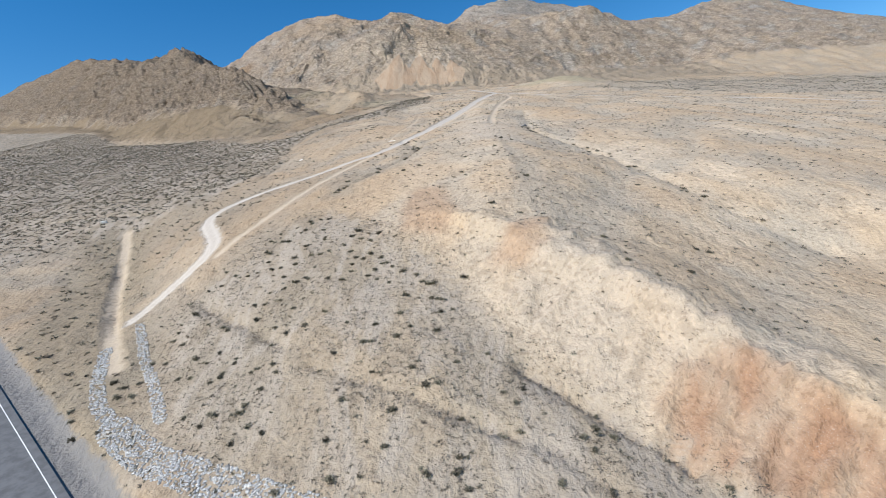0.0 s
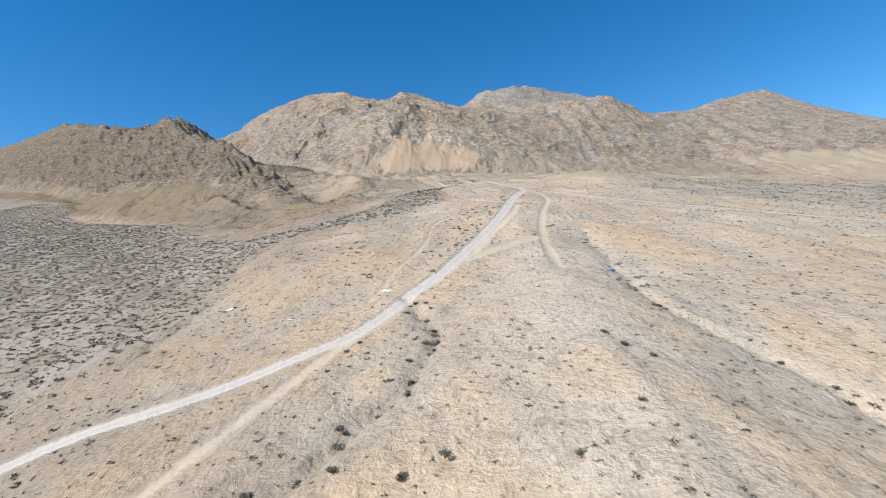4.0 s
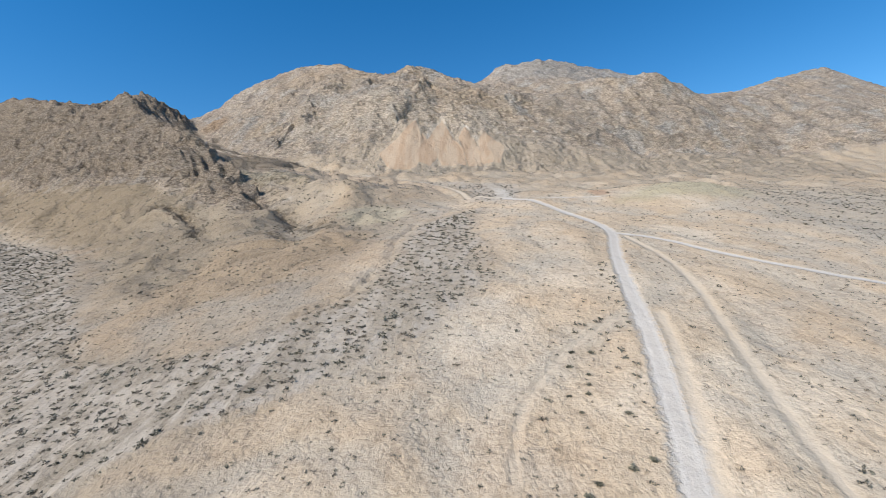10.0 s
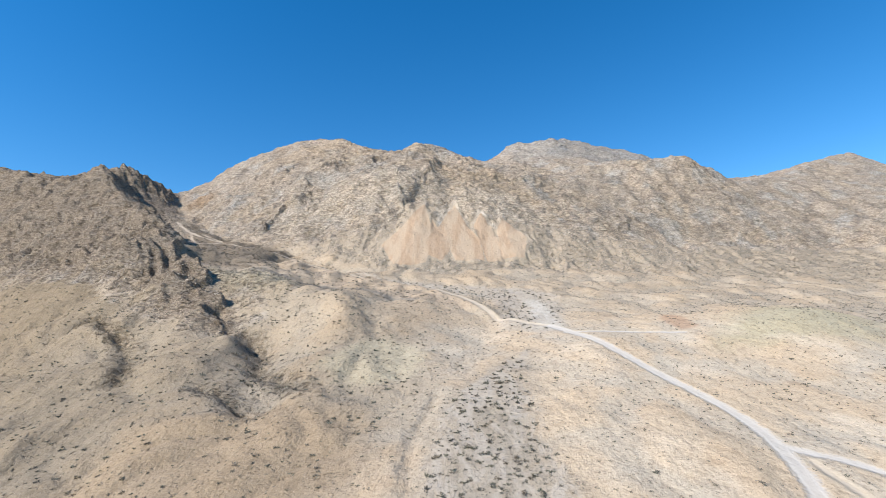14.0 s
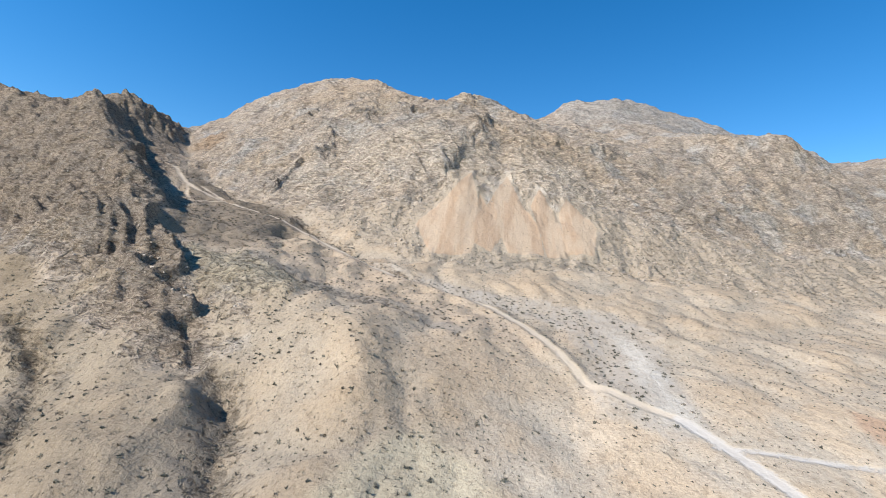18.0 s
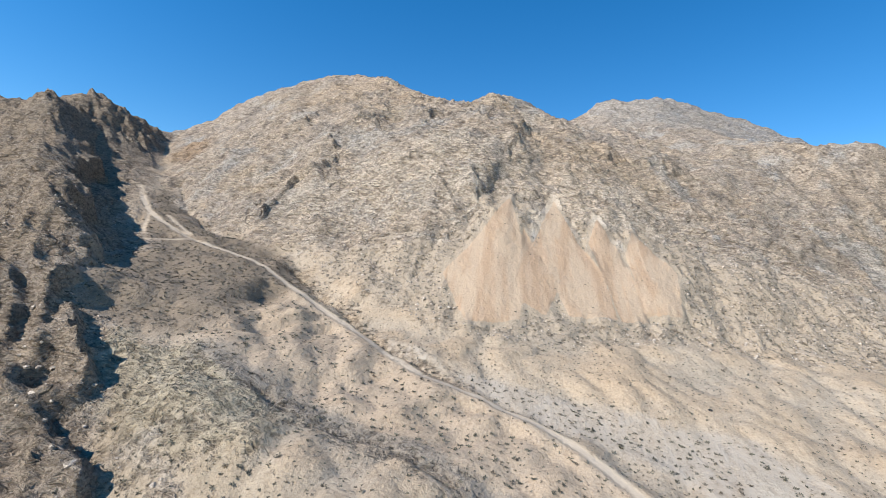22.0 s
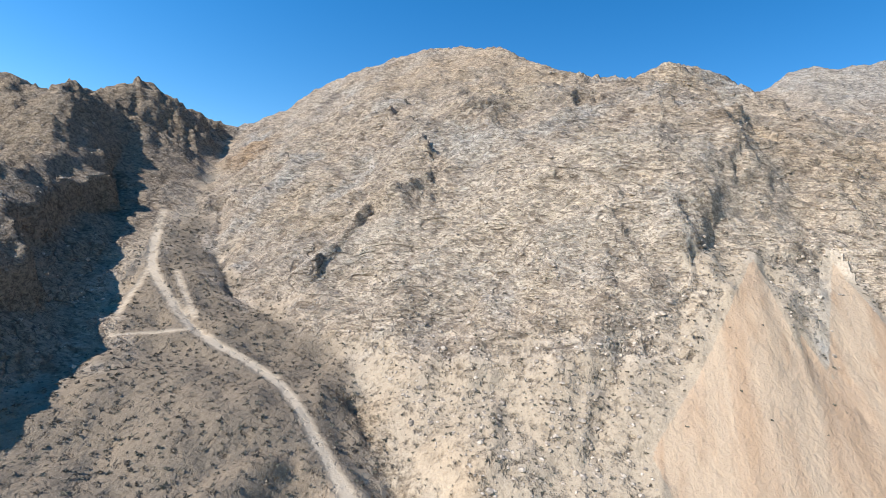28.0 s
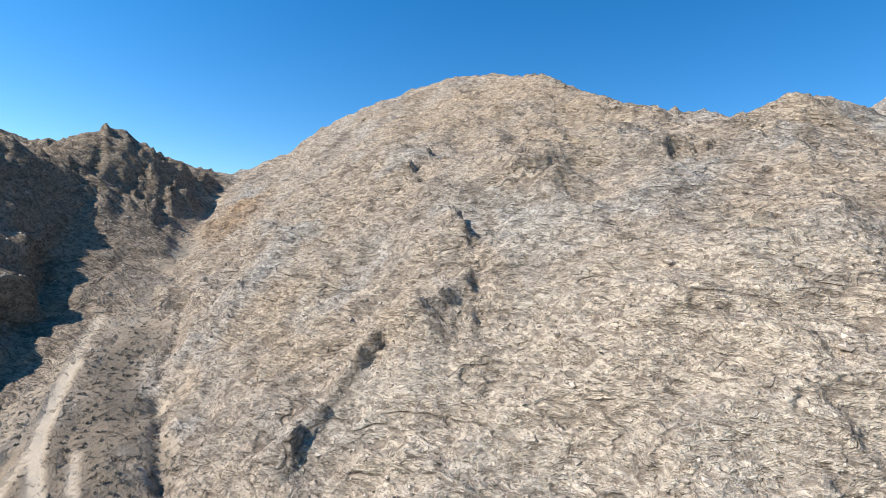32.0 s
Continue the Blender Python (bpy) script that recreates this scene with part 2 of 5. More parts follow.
# ---- fine relief ----
def gnoise(x, y, seed):
    """Gradient noise of about -0.7 to 0.7, one unit to the cell."""
    i, j = np.floor(x).astype(np.int64), np.floor(y).astype(np.int64)
    a, b = x - i, y - j

    def corner(di, dj):
        h = ((i + di) * 374761393 + (j + dj) * 668265263 + seed * 974711) & 0x7FFFFFFF
        h = ((h ^ (h >> 13)) * 1274126177) & 0x7FFFFFFF
        ang = ((h ^ (h >> 16)) & 0xFFFF) * (2 * np.pi / 65536)
        return np.cos(ang) * (a - di) + np.sin(ang) * (b - dj)

    u, v = a * a * a * (a * (a * 6 - 15) + 10), b * b * b * (b * (b * 6 - 15) + 10)
    return (corner(0, 0) * (1 - u) + corner(1, 0) * u) * (1 - v) + (corner(0, 1) * (1 - u) + corner(1, 1) * u) * v


def fbm(x, y, size, octaves, seed):
    out = 0
    for k in range(octaves):
        out = out + gnoise(x / size * 2**k, y / size * 2**k, seed + k) / 2**k
    return out


def ridged(x, y, size, seed):
    return 1 - 2.6 * np.abs(gnoise(x / size, y / size, seed))


def blocks(x, y, size, seed):
    """Cells of random height, as jointed rock breaks."""
    x, y = x / size, y / size
    i, j = np.floor(x).astype(np.int64), np.floor(y).astype(np.int64)
    best, value = np.full(x.shape, 9.0), np.zeros(x.shape)
    for di in (-1, 0, 1):
        for dj in (-1, 0, 1):
            h = ((i + di) * 73856093 ^ (j + dj) * 19349663 ^ seed * 83492791) & 0x7FFFFFFF
            h = ((h ^ (h >> 15)) * 668265263) & 0x7FFFFFFF
            h = h ^ (h >> 13)
            d = (i + di + (h & 1023) / 1023 - x) ** 2 + (j + dj + ((h >> 10) & 1023) / 1023 - y) ** 2
            closer = d < best
            best, value = np.where(closer, d, best), np.where(closer, ((h >> 20) & 1023) / 1023, value)
    return value - 0.5


def smooth(lo, hi, v):
    f = np.clip((v - lo) / (hi - lo), 0, 1)
    return f * f * (3 - 2 * f)


def near(line, x, y):
    """Distance to a line of (x, y) nodes."""
    best = np.full(x.shape, 1e9)
    for a, b in zip(line, line[1:]):
        dx, dy = b[0] - a[0], b[1] - a[1]
        f = np.clip(((x - a[0]) * dx + (y - a[1]) * dy) / (dx * dx + dy * dy), 0, 1)
        best = np.minimum(best, np.hypot(x - a[0] - f * dx, y - a[1] - f * dy))
    return best


def zone(poly, x, y):
    """Distance into a closed outline, negative outside."""
    odd = np.zeros(x.shape, bool)
    for a, b in zip(poly, poly[1:] + poly[:1]):
        with np.errstate(divide="ignore", invalid="ignore"):
            odd ^= ((a[1] > y) != (b[1] > y)) & (x < (b[0] - a[0]) * (y - a[1]) / (b[1] - a[1]) + a[0])
    d = near(poly + poly[:1], x, y)
    return np.where(odd, d, -d)


# White gravel tracks, tan tracks: nodes and half width.
GRAVEL_TRACKS = {
    "main": ([(-80, 112), (-74, 122), (-66, 132), (-75, 148), (-83, 163), (-82, 175), (-70, 181), (-55, 184), (-42, 190), (-30, 199), (-24, 210), (-20, 224), (-14, 236), (-9, 250), (-2, 275), (8, 310), (18, 352), (24, 385), (34, 430), (44, 463), (42, 487), (29, 520), (17, 572), (10, 588)], 2.3),
    "east": ([(43, 462), (60, 455), (77, 427), (120, 392), (158, 357), (260, 280)], 1.9),
    "far_east": ([(14, 572), (39, 568), (66, 567)], 1.3),
}
TAN_TRACKS = {
    "pass": ([(10, 588), (-2, 598), (-14, 612), (-28, 648), (-50, 680), (-78, 698), (-100, 706), (-120, 724), (-140, 744), (-162, 762), (-184, 780), (-208, 801), (-226, 808), (-246, 812), (-262, 819), (-282, 832), (-304, 847), (-322, 868), (-354, 909)], 1.8),
    "ridge": ([(46, 455), (51, 411), (32, 336), (24, 288), (21, 262), (19, 236)], 1.1),
    "link": ([(-7, 253), (6, 267), (20, 283)], 2.4),
    "spur": ([(-30, 222), (-27, 236), (-26, 249), (-20, 268), (-17, 294), (-17, 320), (-3, 346), (17, 366)], 0.2),
    "old": ([(-64, 127), (-57, 140), (-50, 153), (-43, 167), (-35, 186), (-27, 204)], 1.2),
    "verge": ([(-4, 256), (1, 276), (9, 305), (21, 345), (25, 366)], 1.3),
    "berm": ([(-125, 185), (-112, 160), (-96, 128), (-82, 106), (-70, 88)], 1.7),
    "upper_a": ([(-273, 798), (-281, 808), (-289, 820), (-299, 839), (-306, 850)], 0.9),
    "upper_b": ([(-293, 850), (-279, 838), (-261, 823)], 1.0),
    "upper_c": ([(-273, 798), (-266, 805), (-256, 814)], 0.9),
}


def rounded(line, passes=2):
    """A line with its corners cut, as wheels cut them."""
    for _ in range(passes):
        out = [line[0]]
        for a, b in zip(line, line[1:]):
            out += [(0.75 * a[0] + 0.25 * b[0], 0.75 * a[1] + 0.25 * b[1]), (0.25 * a[0] + 0.75 * b[0], 0.25 * a[1] + 0.75 * b[1])]
        line = out + [line[-1]]
    return line


GRAVEL_TRACKS = {k: (rounded(line), half) for k, (line, half) in GRAVEL_TRACKS.items()}
TAN_TRACKS = {k: (rounded(line), half) for k, (line, half) in TAN_TRACKS.items()}
ROCK_MAIN = [(-452, 1106), (-400, 1012), (-348, 938), (-305, 888), (-266, 850), (-218, 846), (-184, 828), (-143, 828), (-112, 834), (-94, 842), (-84, 876), (-72, 873), (-60, 872), (-54, 838), (-46, 868), (-36, 886), (-24, 862), (-14, 872), (2, 856), (12, 872), (40, 872), (82, 880), (137, 872), (160, 880), (188, 918), (215, 885), (300, 940), (450, 950), (800, 980), (1299, 1000), (1299, 1799), (-1299, 1799), (-600, 1250)]
ROCK_WEST = [(-1299, 1150), (-850, 1015), (-640, 910), (-540, 835), (-470, 775), (-410, 738), (-350, 700), (-300, 680), (-262, 664), (-225, 638), (-190, 612), (-160, 598), (-150, 612), (-170, 640), (-205, 680), (-240, 706), (-262, 748), (-262, 782), (-300, 822), (-345, 905), (-395, 1000), (-452, 1106), (-600, 1250), (-1299, 1799)]
WASH = [(-1290, -300), (-700, -80), (-260, 100), (-150, 170), (-118, 186), (-98, 200), (-83, 222), (-79, 242), (-86, 268), (-92, 296), (-86, 318), (-64, 330), (-38, 348), (-18, 385), (-11, 415), (-16, 455), (-12, 516), (-8, 545), (-30, 512), (-41, 492), (-48, 428), (-55, 392), (-78, 364), (-120, 372), (-146, 400), (-170, 430), (-208, 478), (-256, 545), (-325, 590), (-395, 628), (-450, 690), (-520, 770), (-700, 860), (-1290, 960)]
LOWER_WASH = [(-60, 112), (-40, 136), (-28, 126), (-12, 104), (-3, 92), (3, 78), (13, 64), (23, 53), (42, 32), (20, 5), (-20, 45), (-36, 58), (-48, 70), (-58, 86), (-66, 105)]
FLAT = [(-14, 590), (5, 575), (16, 580), (22, 625), (30, 672), (18, 700), (-40, 712), (-95, 722), (-125, 745), (-118, 728), (-60, 696), (-14, 672), (-10, 630)]
CONE_LIST = [
    [(-69, 872), (-80, 846), (-91, 822), (-104, 798), (-88, 764), (-62, 772), (-58, 800), (-61, 836)],
    [(-60, 846), (-52, 834), (-40, 802), (-48, 780), (-60, 784), (-62, 820)],
    [(-38, 887), (-46, 862), (-53, 838), (-46, 815), (-36, 784), (-10, 788), (-13, 822), (-25, 850)],
    [(-10, 874), (-18, 850), (-13, 822), (-8, 788), (8, 794), (3, 842)],
    [(13, 870), (5, 848), (6, 798), (27, 800), (34, 838)],
]
EAST_FLAT = [(130, 500), (210, 650), (600, 740), (900, 500), (500, 300), (240, 370)]
WEST_HILLS = [(-1299, 980), (-800, 900), (-540, 790), (-450, 690), (-330, 605), (-250, 552), (-172, 442), (-122, 402), (-82, 418), (-46, 500), (-58, 600), (-150, 650), (-240, 690), (-350, 725), (-470, 805), (-640, 940), (-850, 1045), (-1299, 1185)]
TRACK_BRUSH = [(-125, 190), (-92, 152), (-66, 142), (-58, 172), (-78, 214), (-95, 225)]
OCHRE_SPUR = [(-152, 418), (-125, 405), (-80, 424), (-58, 470), (-88, 505), (-142, 492)]
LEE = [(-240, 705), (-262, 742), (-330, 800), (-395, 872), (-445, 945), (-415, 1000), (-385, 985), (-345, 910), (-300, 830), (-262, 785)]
TALUS = [(-215, 866), (-160, 800), (-105, 762), (-58, 758), (28, 782), (140, 785), (260, 800), (450, 820), (450, 960), (300, 945), (190, 916), (82, 884), (-39, 890), (-141, 858), (-178, 856)]
YELLOW = [(-94, 528), (-84, 553), (-68, 566), (-50, 546), (-49, 520), (-70, 510)]
OUTCROP = [(-216, 690), (-182, 692), (-140, 668), (-138, 645), (-165, 638), (-202, 660)]
FACETS = [(-212, 812), (-190, 700), (-100, 664), (-30, 630), (-20, 640), (-75, 705), (-142, 750)]
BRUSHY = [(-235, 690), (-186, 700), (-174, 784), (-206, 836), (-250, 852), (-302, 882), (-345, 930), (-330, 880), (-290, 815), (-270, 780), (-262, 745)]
BLUFF_RED = [(28, 61), (34, 60), (40, 54), (46, 46), (54, 36), (50, 28), (40, 34), (32, 44), (23, 52), (24, 57)]
BLUFF_RED_B = [(3, 90), (12, 97), (18, 97), (14, 87), (9, 83)]
RED_PATCH = [(-15, 120), (-10, 132), (-3, 127), (-1, 111), (-4, 103), (-12, 108)]
CREAM = [(18, 96), (27, 80), (36, 69), (46, 58), (54, 48), (42, 54), (34, 61), (26, 60), (22, 54), (15, 62), (5, 80), (8, 90)]
PALE_RIDGE = [(8, 258), (25, 243), (27, 215), (26, 170), (12, 175), (0, 208), (3, 240)]
CHANNELS = {
    "a": ([(-70, 120), (-60, 107), (-50, 96), (-39, 86), (-32, 79)], 0.8, 1.3),
    "b": ([(-26, 72), (-11, 63), (1, 56), (9, 52), (15, 46)], 0.8, 1.4),
    "c": ([(8, 66), (14, 60), (20, 54), (26, 49)], 0.8, 1.5),
    "p": ([(44, 305), (41, 275), (38, 250), (34, 222), (33, 204), (42, 183), (46.5, 166), (51, 150), (56, 135), (60, 116), (75, 98)], 1.5, 1.2),
    "ga": ([(-194, 649), (-169, 619), (-146, 596), (-131, 579), (-124, 553), (-112, 534), (-92, 511)], 2.4, 2.2),
    "gb": ([(-244, 620), (-210, 594), (-203, 586), (-187, 562), (-177, 539)], 2.6, 2.8),
    "gc": ([(-134, 524), (-118, 511), (-106, 499)], 2.2, 3.2),
    "d": ([(-112, 160), (-103, 143), (-91, 122), (-82, 107)], 1.0, 1.8),
    "e": ([(-113, 208), (-117, 196), (-140, 206), (-164, 221), (-205, 228)], 1.0, 1.2),
    "f": ([(-20, 222), (-16, 208), (-12, 194), (-16, 176), (-25, 161), (-34, 148)], 0.9, 1.4),
    "g": ([(-44, 500), (-50, 470), (-49, 430), (-56, 395), (-80, 366)], 1.2, 1.3),
    "i": ([(-190, 812), (-166, 784), (-146, 764), (-128, 742), (-112, 725), (-88, 710)], 2.2, 3.4),
    "j": ([(-104, 250), (-112, 268), (-116, 300), (-128, 330)], 1.0, 1.2),
    "k": ([(-150, 675), (-132, 667), (-110, 663), (-86, 650)], 1.6, 2.2),
    "l": ([(-336, 935), (-300, 884), (-268, 854), (-240, 842)], 2.5, 3.0),
    "m": ([(-302, 856), (-286, 840), (-268, 825), (-250, 815)], 0.9, 1.6),
    "n": ([(-312, 852), (-303, 838), (-293, 819), (-278, 797)], 0.9, 1.4),
}
DENTS = [(-160, 985, 6, -4), (-236, 984, 6, -4), (-210, 896, 7, -4), (-104, 852, 6, -4)]


STEPS = {
    "bluff": ([(62, 26), (50, 40), (40, 52), (32, 63), (24, 75), (16, 84), (10, 93), (2, 101)], 3.4, 7.0),
    "scarp": ([(-178, 628), (-190, 644), (-204, 668), (-232, 702), (-262, 742), (-296, 782), (-340, 836), (-400, 915)], 8.0, 16.0),
    "cleft": ([(-93, 846), (-89, 862), (-83, 882), (-80, 902), (-66, 925), (-54, 972)], 5.0, 10.0),
    "ledge_a": ([(-185, 968), (-168, 977), (-150, 985), (-128, 996)], 6.5, 18.0),
    "ledge_b": ([(-204, 918), (-216, 942), (-234, 968), (-244, 992)], 6.5, 14.0),
    "ledge_c": ([(-230, 866), (-222, 880), (-212, 902), (-206, 915)], 6.5, 10.0),
    "ledge_d": ([(-330, 935), (-300, 930), (-268, 938), (-240, 950)], 3.0, 14.0),
    "ledge_e": ([(-150, 872), (-132, 886), (-112, 896), (-100, 916)], 3.0, 12.0),
    "ledge_f": ([(-60, 955), (-20, 950), (20, 962), (70, 985)], 4.2, 20.0),
    "ledge_g": ([(60, 905), (110, 900), (150, 912), (200, 950)], 3.6, 18.0),
    "ledge_h": ([(-300, 1090), (-250, 1075), (-200, 1080), (-150, 1060)], 4.2, 20.0),
    "ledge_w": ([(-260, 668), (-300, 690), (-350, 730), (-420, 800)], -7.0, 20.0),
    "pass_bank": ([(-196, 818), (-172, 791), (-148, 771), (-126, 742), (-104, 722)], 0.8, 5.0),
    "spur_bank": ([(-82, 215), (-80, 240), (-86, 266), (-93, 298), (-88, 316), (-66, 328)], 1.2, 6.0),
}


def beside(line, x, y):
    """Signed distance to a line, positive on its left."""
    best, sign = np.full(x.shape, 1e9), np.ones(x.shape)
    for a, b in zip(line, line[1:]):
        dx, dy = b[0] - a[0], b[1] - a[1]
        f = np.clip(((x - a[0]) * dx + (y - a[1]) * dy) / (dx * dx + dy * dy), 0, 1)
        d = np.hypot(x - a[0] - f * dx, y - a[1] - f * dy)
        sign = np.where(d < best, np.sign(dx * (y - a[1]) - dy * (x - a[0])), sign)
        best = np.minimum(best, d)
    return best * sign


def cone_depth(x, y):
    best = zone(CONE_LIST[0], x, y)
    for poly in CONE_LIST[1:]:
        best = np.maximum(best, zone(poly, x, y))
    return best


def rock_depth(x, y):
    wob = 15 * fbm(x, y, 34, 4, 50) + 9 * fbm(x, y, 11, 2, 52)
    return np.maximum(zone(ROCK_MAIN, x, y), zone(ROCK_WEST, x, y)) + wob


def track_depth(tracks, x, y):
    best = np.full(x.shape, -50.0)
    for line, half in tracks.values():
        best = np.maximum(best, half - near(line, x, y))
    return best


ROAD_O, ROAD_D, ROAD_N = np.array((-72.0, 68.0)), np.array((0.76, -0.65)), np.array((0.65, 0.76))


def road_frame(x, y):
    """Metres along the highway and metres out from its edge line."""
    return (x - ROAD_O[0]) * ROAD_D[0] + (y - ROAD_O[1]) * ROAD_D[1], (x - ROAD_O[0]) * ROAD_N[0] + (y - ROAD_O[1]) * ROAD_N[1]


def road_height(s):
    return 9.0 + np.where(s > 0, 0.004 * s, 0.008 * s)


def gullies(x, y):
    """Rounded crests with sharp furrows between them: about -0.6 in the furrows to 0.9 on the crests."""
    wx, wy = x + 10 * fbm(x, y, 60, 2, 3), y + 10 * fbm(x, y, 60, 2, 8)
    return 2.4 * np.abs(gnoise(wx / 38, wy / 58, 31)) + 1.0 * np.abs(gnoise(wx / 15, wy / 21, 33)) - 0.75


def full_height(x, y):
    z = base_height(x, y)
    loose = smooth(2.5, -2.5, cone_depth(x, y))
    rock = smooth(-4, 16, rock_depth(x, y)) * loose
    far = smooth(1250, 1000, y)
    z = z - 0.16 * np.maximum(y - 1450, 0)
    wx, wy = x + 9 * fbm(x, y, 70, 2, 3), y + 9 * fbm(x, y, 70, 2, 8)
    big = 6.0 * (ridged(wx + 0.3 * wy, wy * 0.5, 58, 11) - 0.48)
    mid = 4.2 * (ridged(0.5 * wx - 0.3 * wy, wy * 0.9 + 0.2 * wx, 22, 15) - 0.48)
    u, v = 0.97 * wx + 0.24 * wy, -0.24 * wx + 0.97 * wy
    strata = 2.2 * (ridged(u / 3.2, v, 10, 21) - 0.48) + 1.1 * (ridged(u / 2.6, v, 5, 23) - 0.48)
    small = 1.5 * (ridged(wx, wy, 8.5, 25) - 0.48) + 0.9 * gnoise(wx / 3.8, wy / 3.8, 28)
    west = smooth(-25, 15, zone(ROCK_WEST, x, y))
    worn_lee = 1 - 0.7 * smooth(-8, 10, zone(LEE, x, y))
    strata = strata + west * 4.2 * (ridged((-0.61 * wx + 0.79 * wy) / 4.5, 0.79 * wx + 0.61 * wy, 8, 22) - 0.48)
    z = z + worn_lee * rock * (big * (0.55 + 0.45 * far) * (1 - 0.2 * west) + (mid * (1 + 0.1 * west) + strata + small) * (0.75 + 0.25 * far))
    m = rock > 0.05
    z[m] += worn_lee[m] * rock[m] * far[m] * (1.9 * blocks(0.5 * wx[m] + 0.2 * wy[m], wy[m] * 0.9, 8.0, 5) + 1.3 * blocks(0.6 * wx[m], wy[m], 4.0, 9))
    # soft hills: rills and hummocks, not on the tracks
    in_gravel, in_tan = track_depth(GRAVEL_TRACKS, x, y), track_depth(TAN_TRACKS, x, y)
    on_track = np.minimum(smooth(2, 9, -in_gravel), smooth(1, 7, -in_tan))
    wash = smooth(-4, 6, np.maximum(zone(WASH, x, y), np.maximum(zone(LOWER_WASH, x, y), zone(FLAT, x, y))))
    soft = (1 - rock) * (0.25 + 0.75 * on_track) * (0.2 + 0.8 * loose)
    steep = 0.9 + 2.5 * np.maximum(smooth(-10, 25, zone(WEST_HILLS, x, y)), smooth(590, 660, y))
    z = z + soft * (1 - 0.8 * wash) * (steep * gullies(x, y) + 1.3 * fbm(x, y, 60, 3, 36)) + soft * 0.3 * fbm(x, y, 7, 3, 39)
    # spurs that fall from the pass road to the slate gully
    facet = smooth(-4, 12, zone(FACETS, x, y)) * (1 - rock) * on_track
    s, p = -0.74 * x + 0.67 * y, 0.67 * x + 0.74 * y
    z = z + facet * (10.0 * np.abs(gnoise(s / 25 + 0.35 * fbm(x, y, 40, 2, 45), p / 120, 46)) + 3.0 * np.abs(gnoise(s / 9 + 0.3 * fbm(x, y, 20, 2, 45), p / 40, 44)) - 3.2)
    talus = smooth(-2, 10, zone(TALUS, x, y)) * (1 - rock) * (0.15 + 0.85 * loose)
    z = z + talus * (2.0 * ridged(x + 9 * fbm(x, y, 30, 3, 41), y * 0.25, 15, 43) + 1.0 * ridged(x + 5 * fbm(x, y, 20, 2, 42), y * 0.35, 6, 44) - 1.4)
    # fluted bluff face
    red = smooth(-3, 1, zone(BLUFF_RED, x, y))
    z = z + red * (2.0 * ridged(0.65 * x - 0.75 * y, 0.2 * (x + y), 3.6, 47) + 0.8 * gnoise(x / 2.2, y / 2.2, 49))
    worn = smooth(-4, 2, np.maximum(zone(CREAM, x, y), zone(BLUFF_RED_B, x, y))) * (1 - red)
    z = z + worn * (0.8 * ridged(0.65 * x - 0.75 * y, 0.3 * (x + y), 5.0, 48) + 0.4 * ridged(x, y, 2.6, 46))
    for name, (line, high, fade) in STEPS.items():
        d = beside(line, x, y) * (-1 if name in ("bluff",) else 1)
        d = d + (1.6 if high > 3 else 0.7) * ridged(x, y, 5.5, 58) - 0.6 + 2.2 * fbm(x, y, 16, 2, 59)
        if fade > 9:
            d = d + 14 * fbm(x, y, 40, 3, 57)
            uneven = np.clip(0.75 + 1.3 * gnoise(x / 22, y / 22, 56), 0.15, 1.4)
        else:
            uneven = 1.0
        z = z + high * uneven * smooth(-1.8, 1.8, d) * np.exp(-np.maximum(d, 0) / fade) * smooth(1.0, 0.6, near(line, x, y) / (3 * fade))
        if name == "scarp":
            z = z - 10.0 * smooth(1.8, -1.8, d) * np.exp(np.minimum(d, 0) / 24) * smooth(720, 790, y) * smooth(1.0, 0.6, near(line, x, y) / 70)
    slate = smooth(9, 2, near([(-178, 690), (-150, 676), (-125, 668), (-100, 660)], x, y))
    pale = smooth(-3, 5, zone(OUTCROP, x, y))
    z = z + (slate + pale) * (0.9 * ridged(u / 2.2, v, 6, 49) + 0.8 * gnoise(x / 3, y / 3, 48))
    uneven = np.clip(1.0 + 1.2 * gnoise(x / 14, y / 14, 54), 0.35, 1.6)
    meander = 1.1 * gnoise(x / 7, y / 7, 55) + 0.5 * gnoise(x / 3, y / 3, 53)
    for line, wide, deep in CHANNELS.values():
        z = z - deep * uneven * np.exp(-np.abs(near(line, x, y) + meander) / wide)
    for cx, cy, r, deep in DENTS:
        z = z - deep * np.exp(-(((x - cx) ** 2 + (y - cy) ** 2) / (r * r)))
    z = z - 0.12 * smooth(-0.6, 0.8, in_gravel) - 0.12 * smooth(-0.6, 0.8, in_tan)
    # bench of the highway, with its drain and bank
    s, o = road_frame(x, y)
    bench = smooth(6.5, 3.0, np.abs(o + 4.0) - 5.0) * smooth(420, 330, np.abs(s))
    return z * (1 - bench) + (road_height(s) - 0.25 - 0.05 * np.clip(o, 0, 6)) * bench


def spaced(stops):
    """Coordinates from (start, step) stops: the step grows evenly to the next stop's."""
    out = [stops[0][0]]
    for (a, s), (b, e) in zip(stops, stops[1:]):
        while out[-1] < b - 1e-6:
            f = (out[-1] - a) / (b - a)
            out.append(out[-1] + s + (e - s) * f)
    return np.array(out)


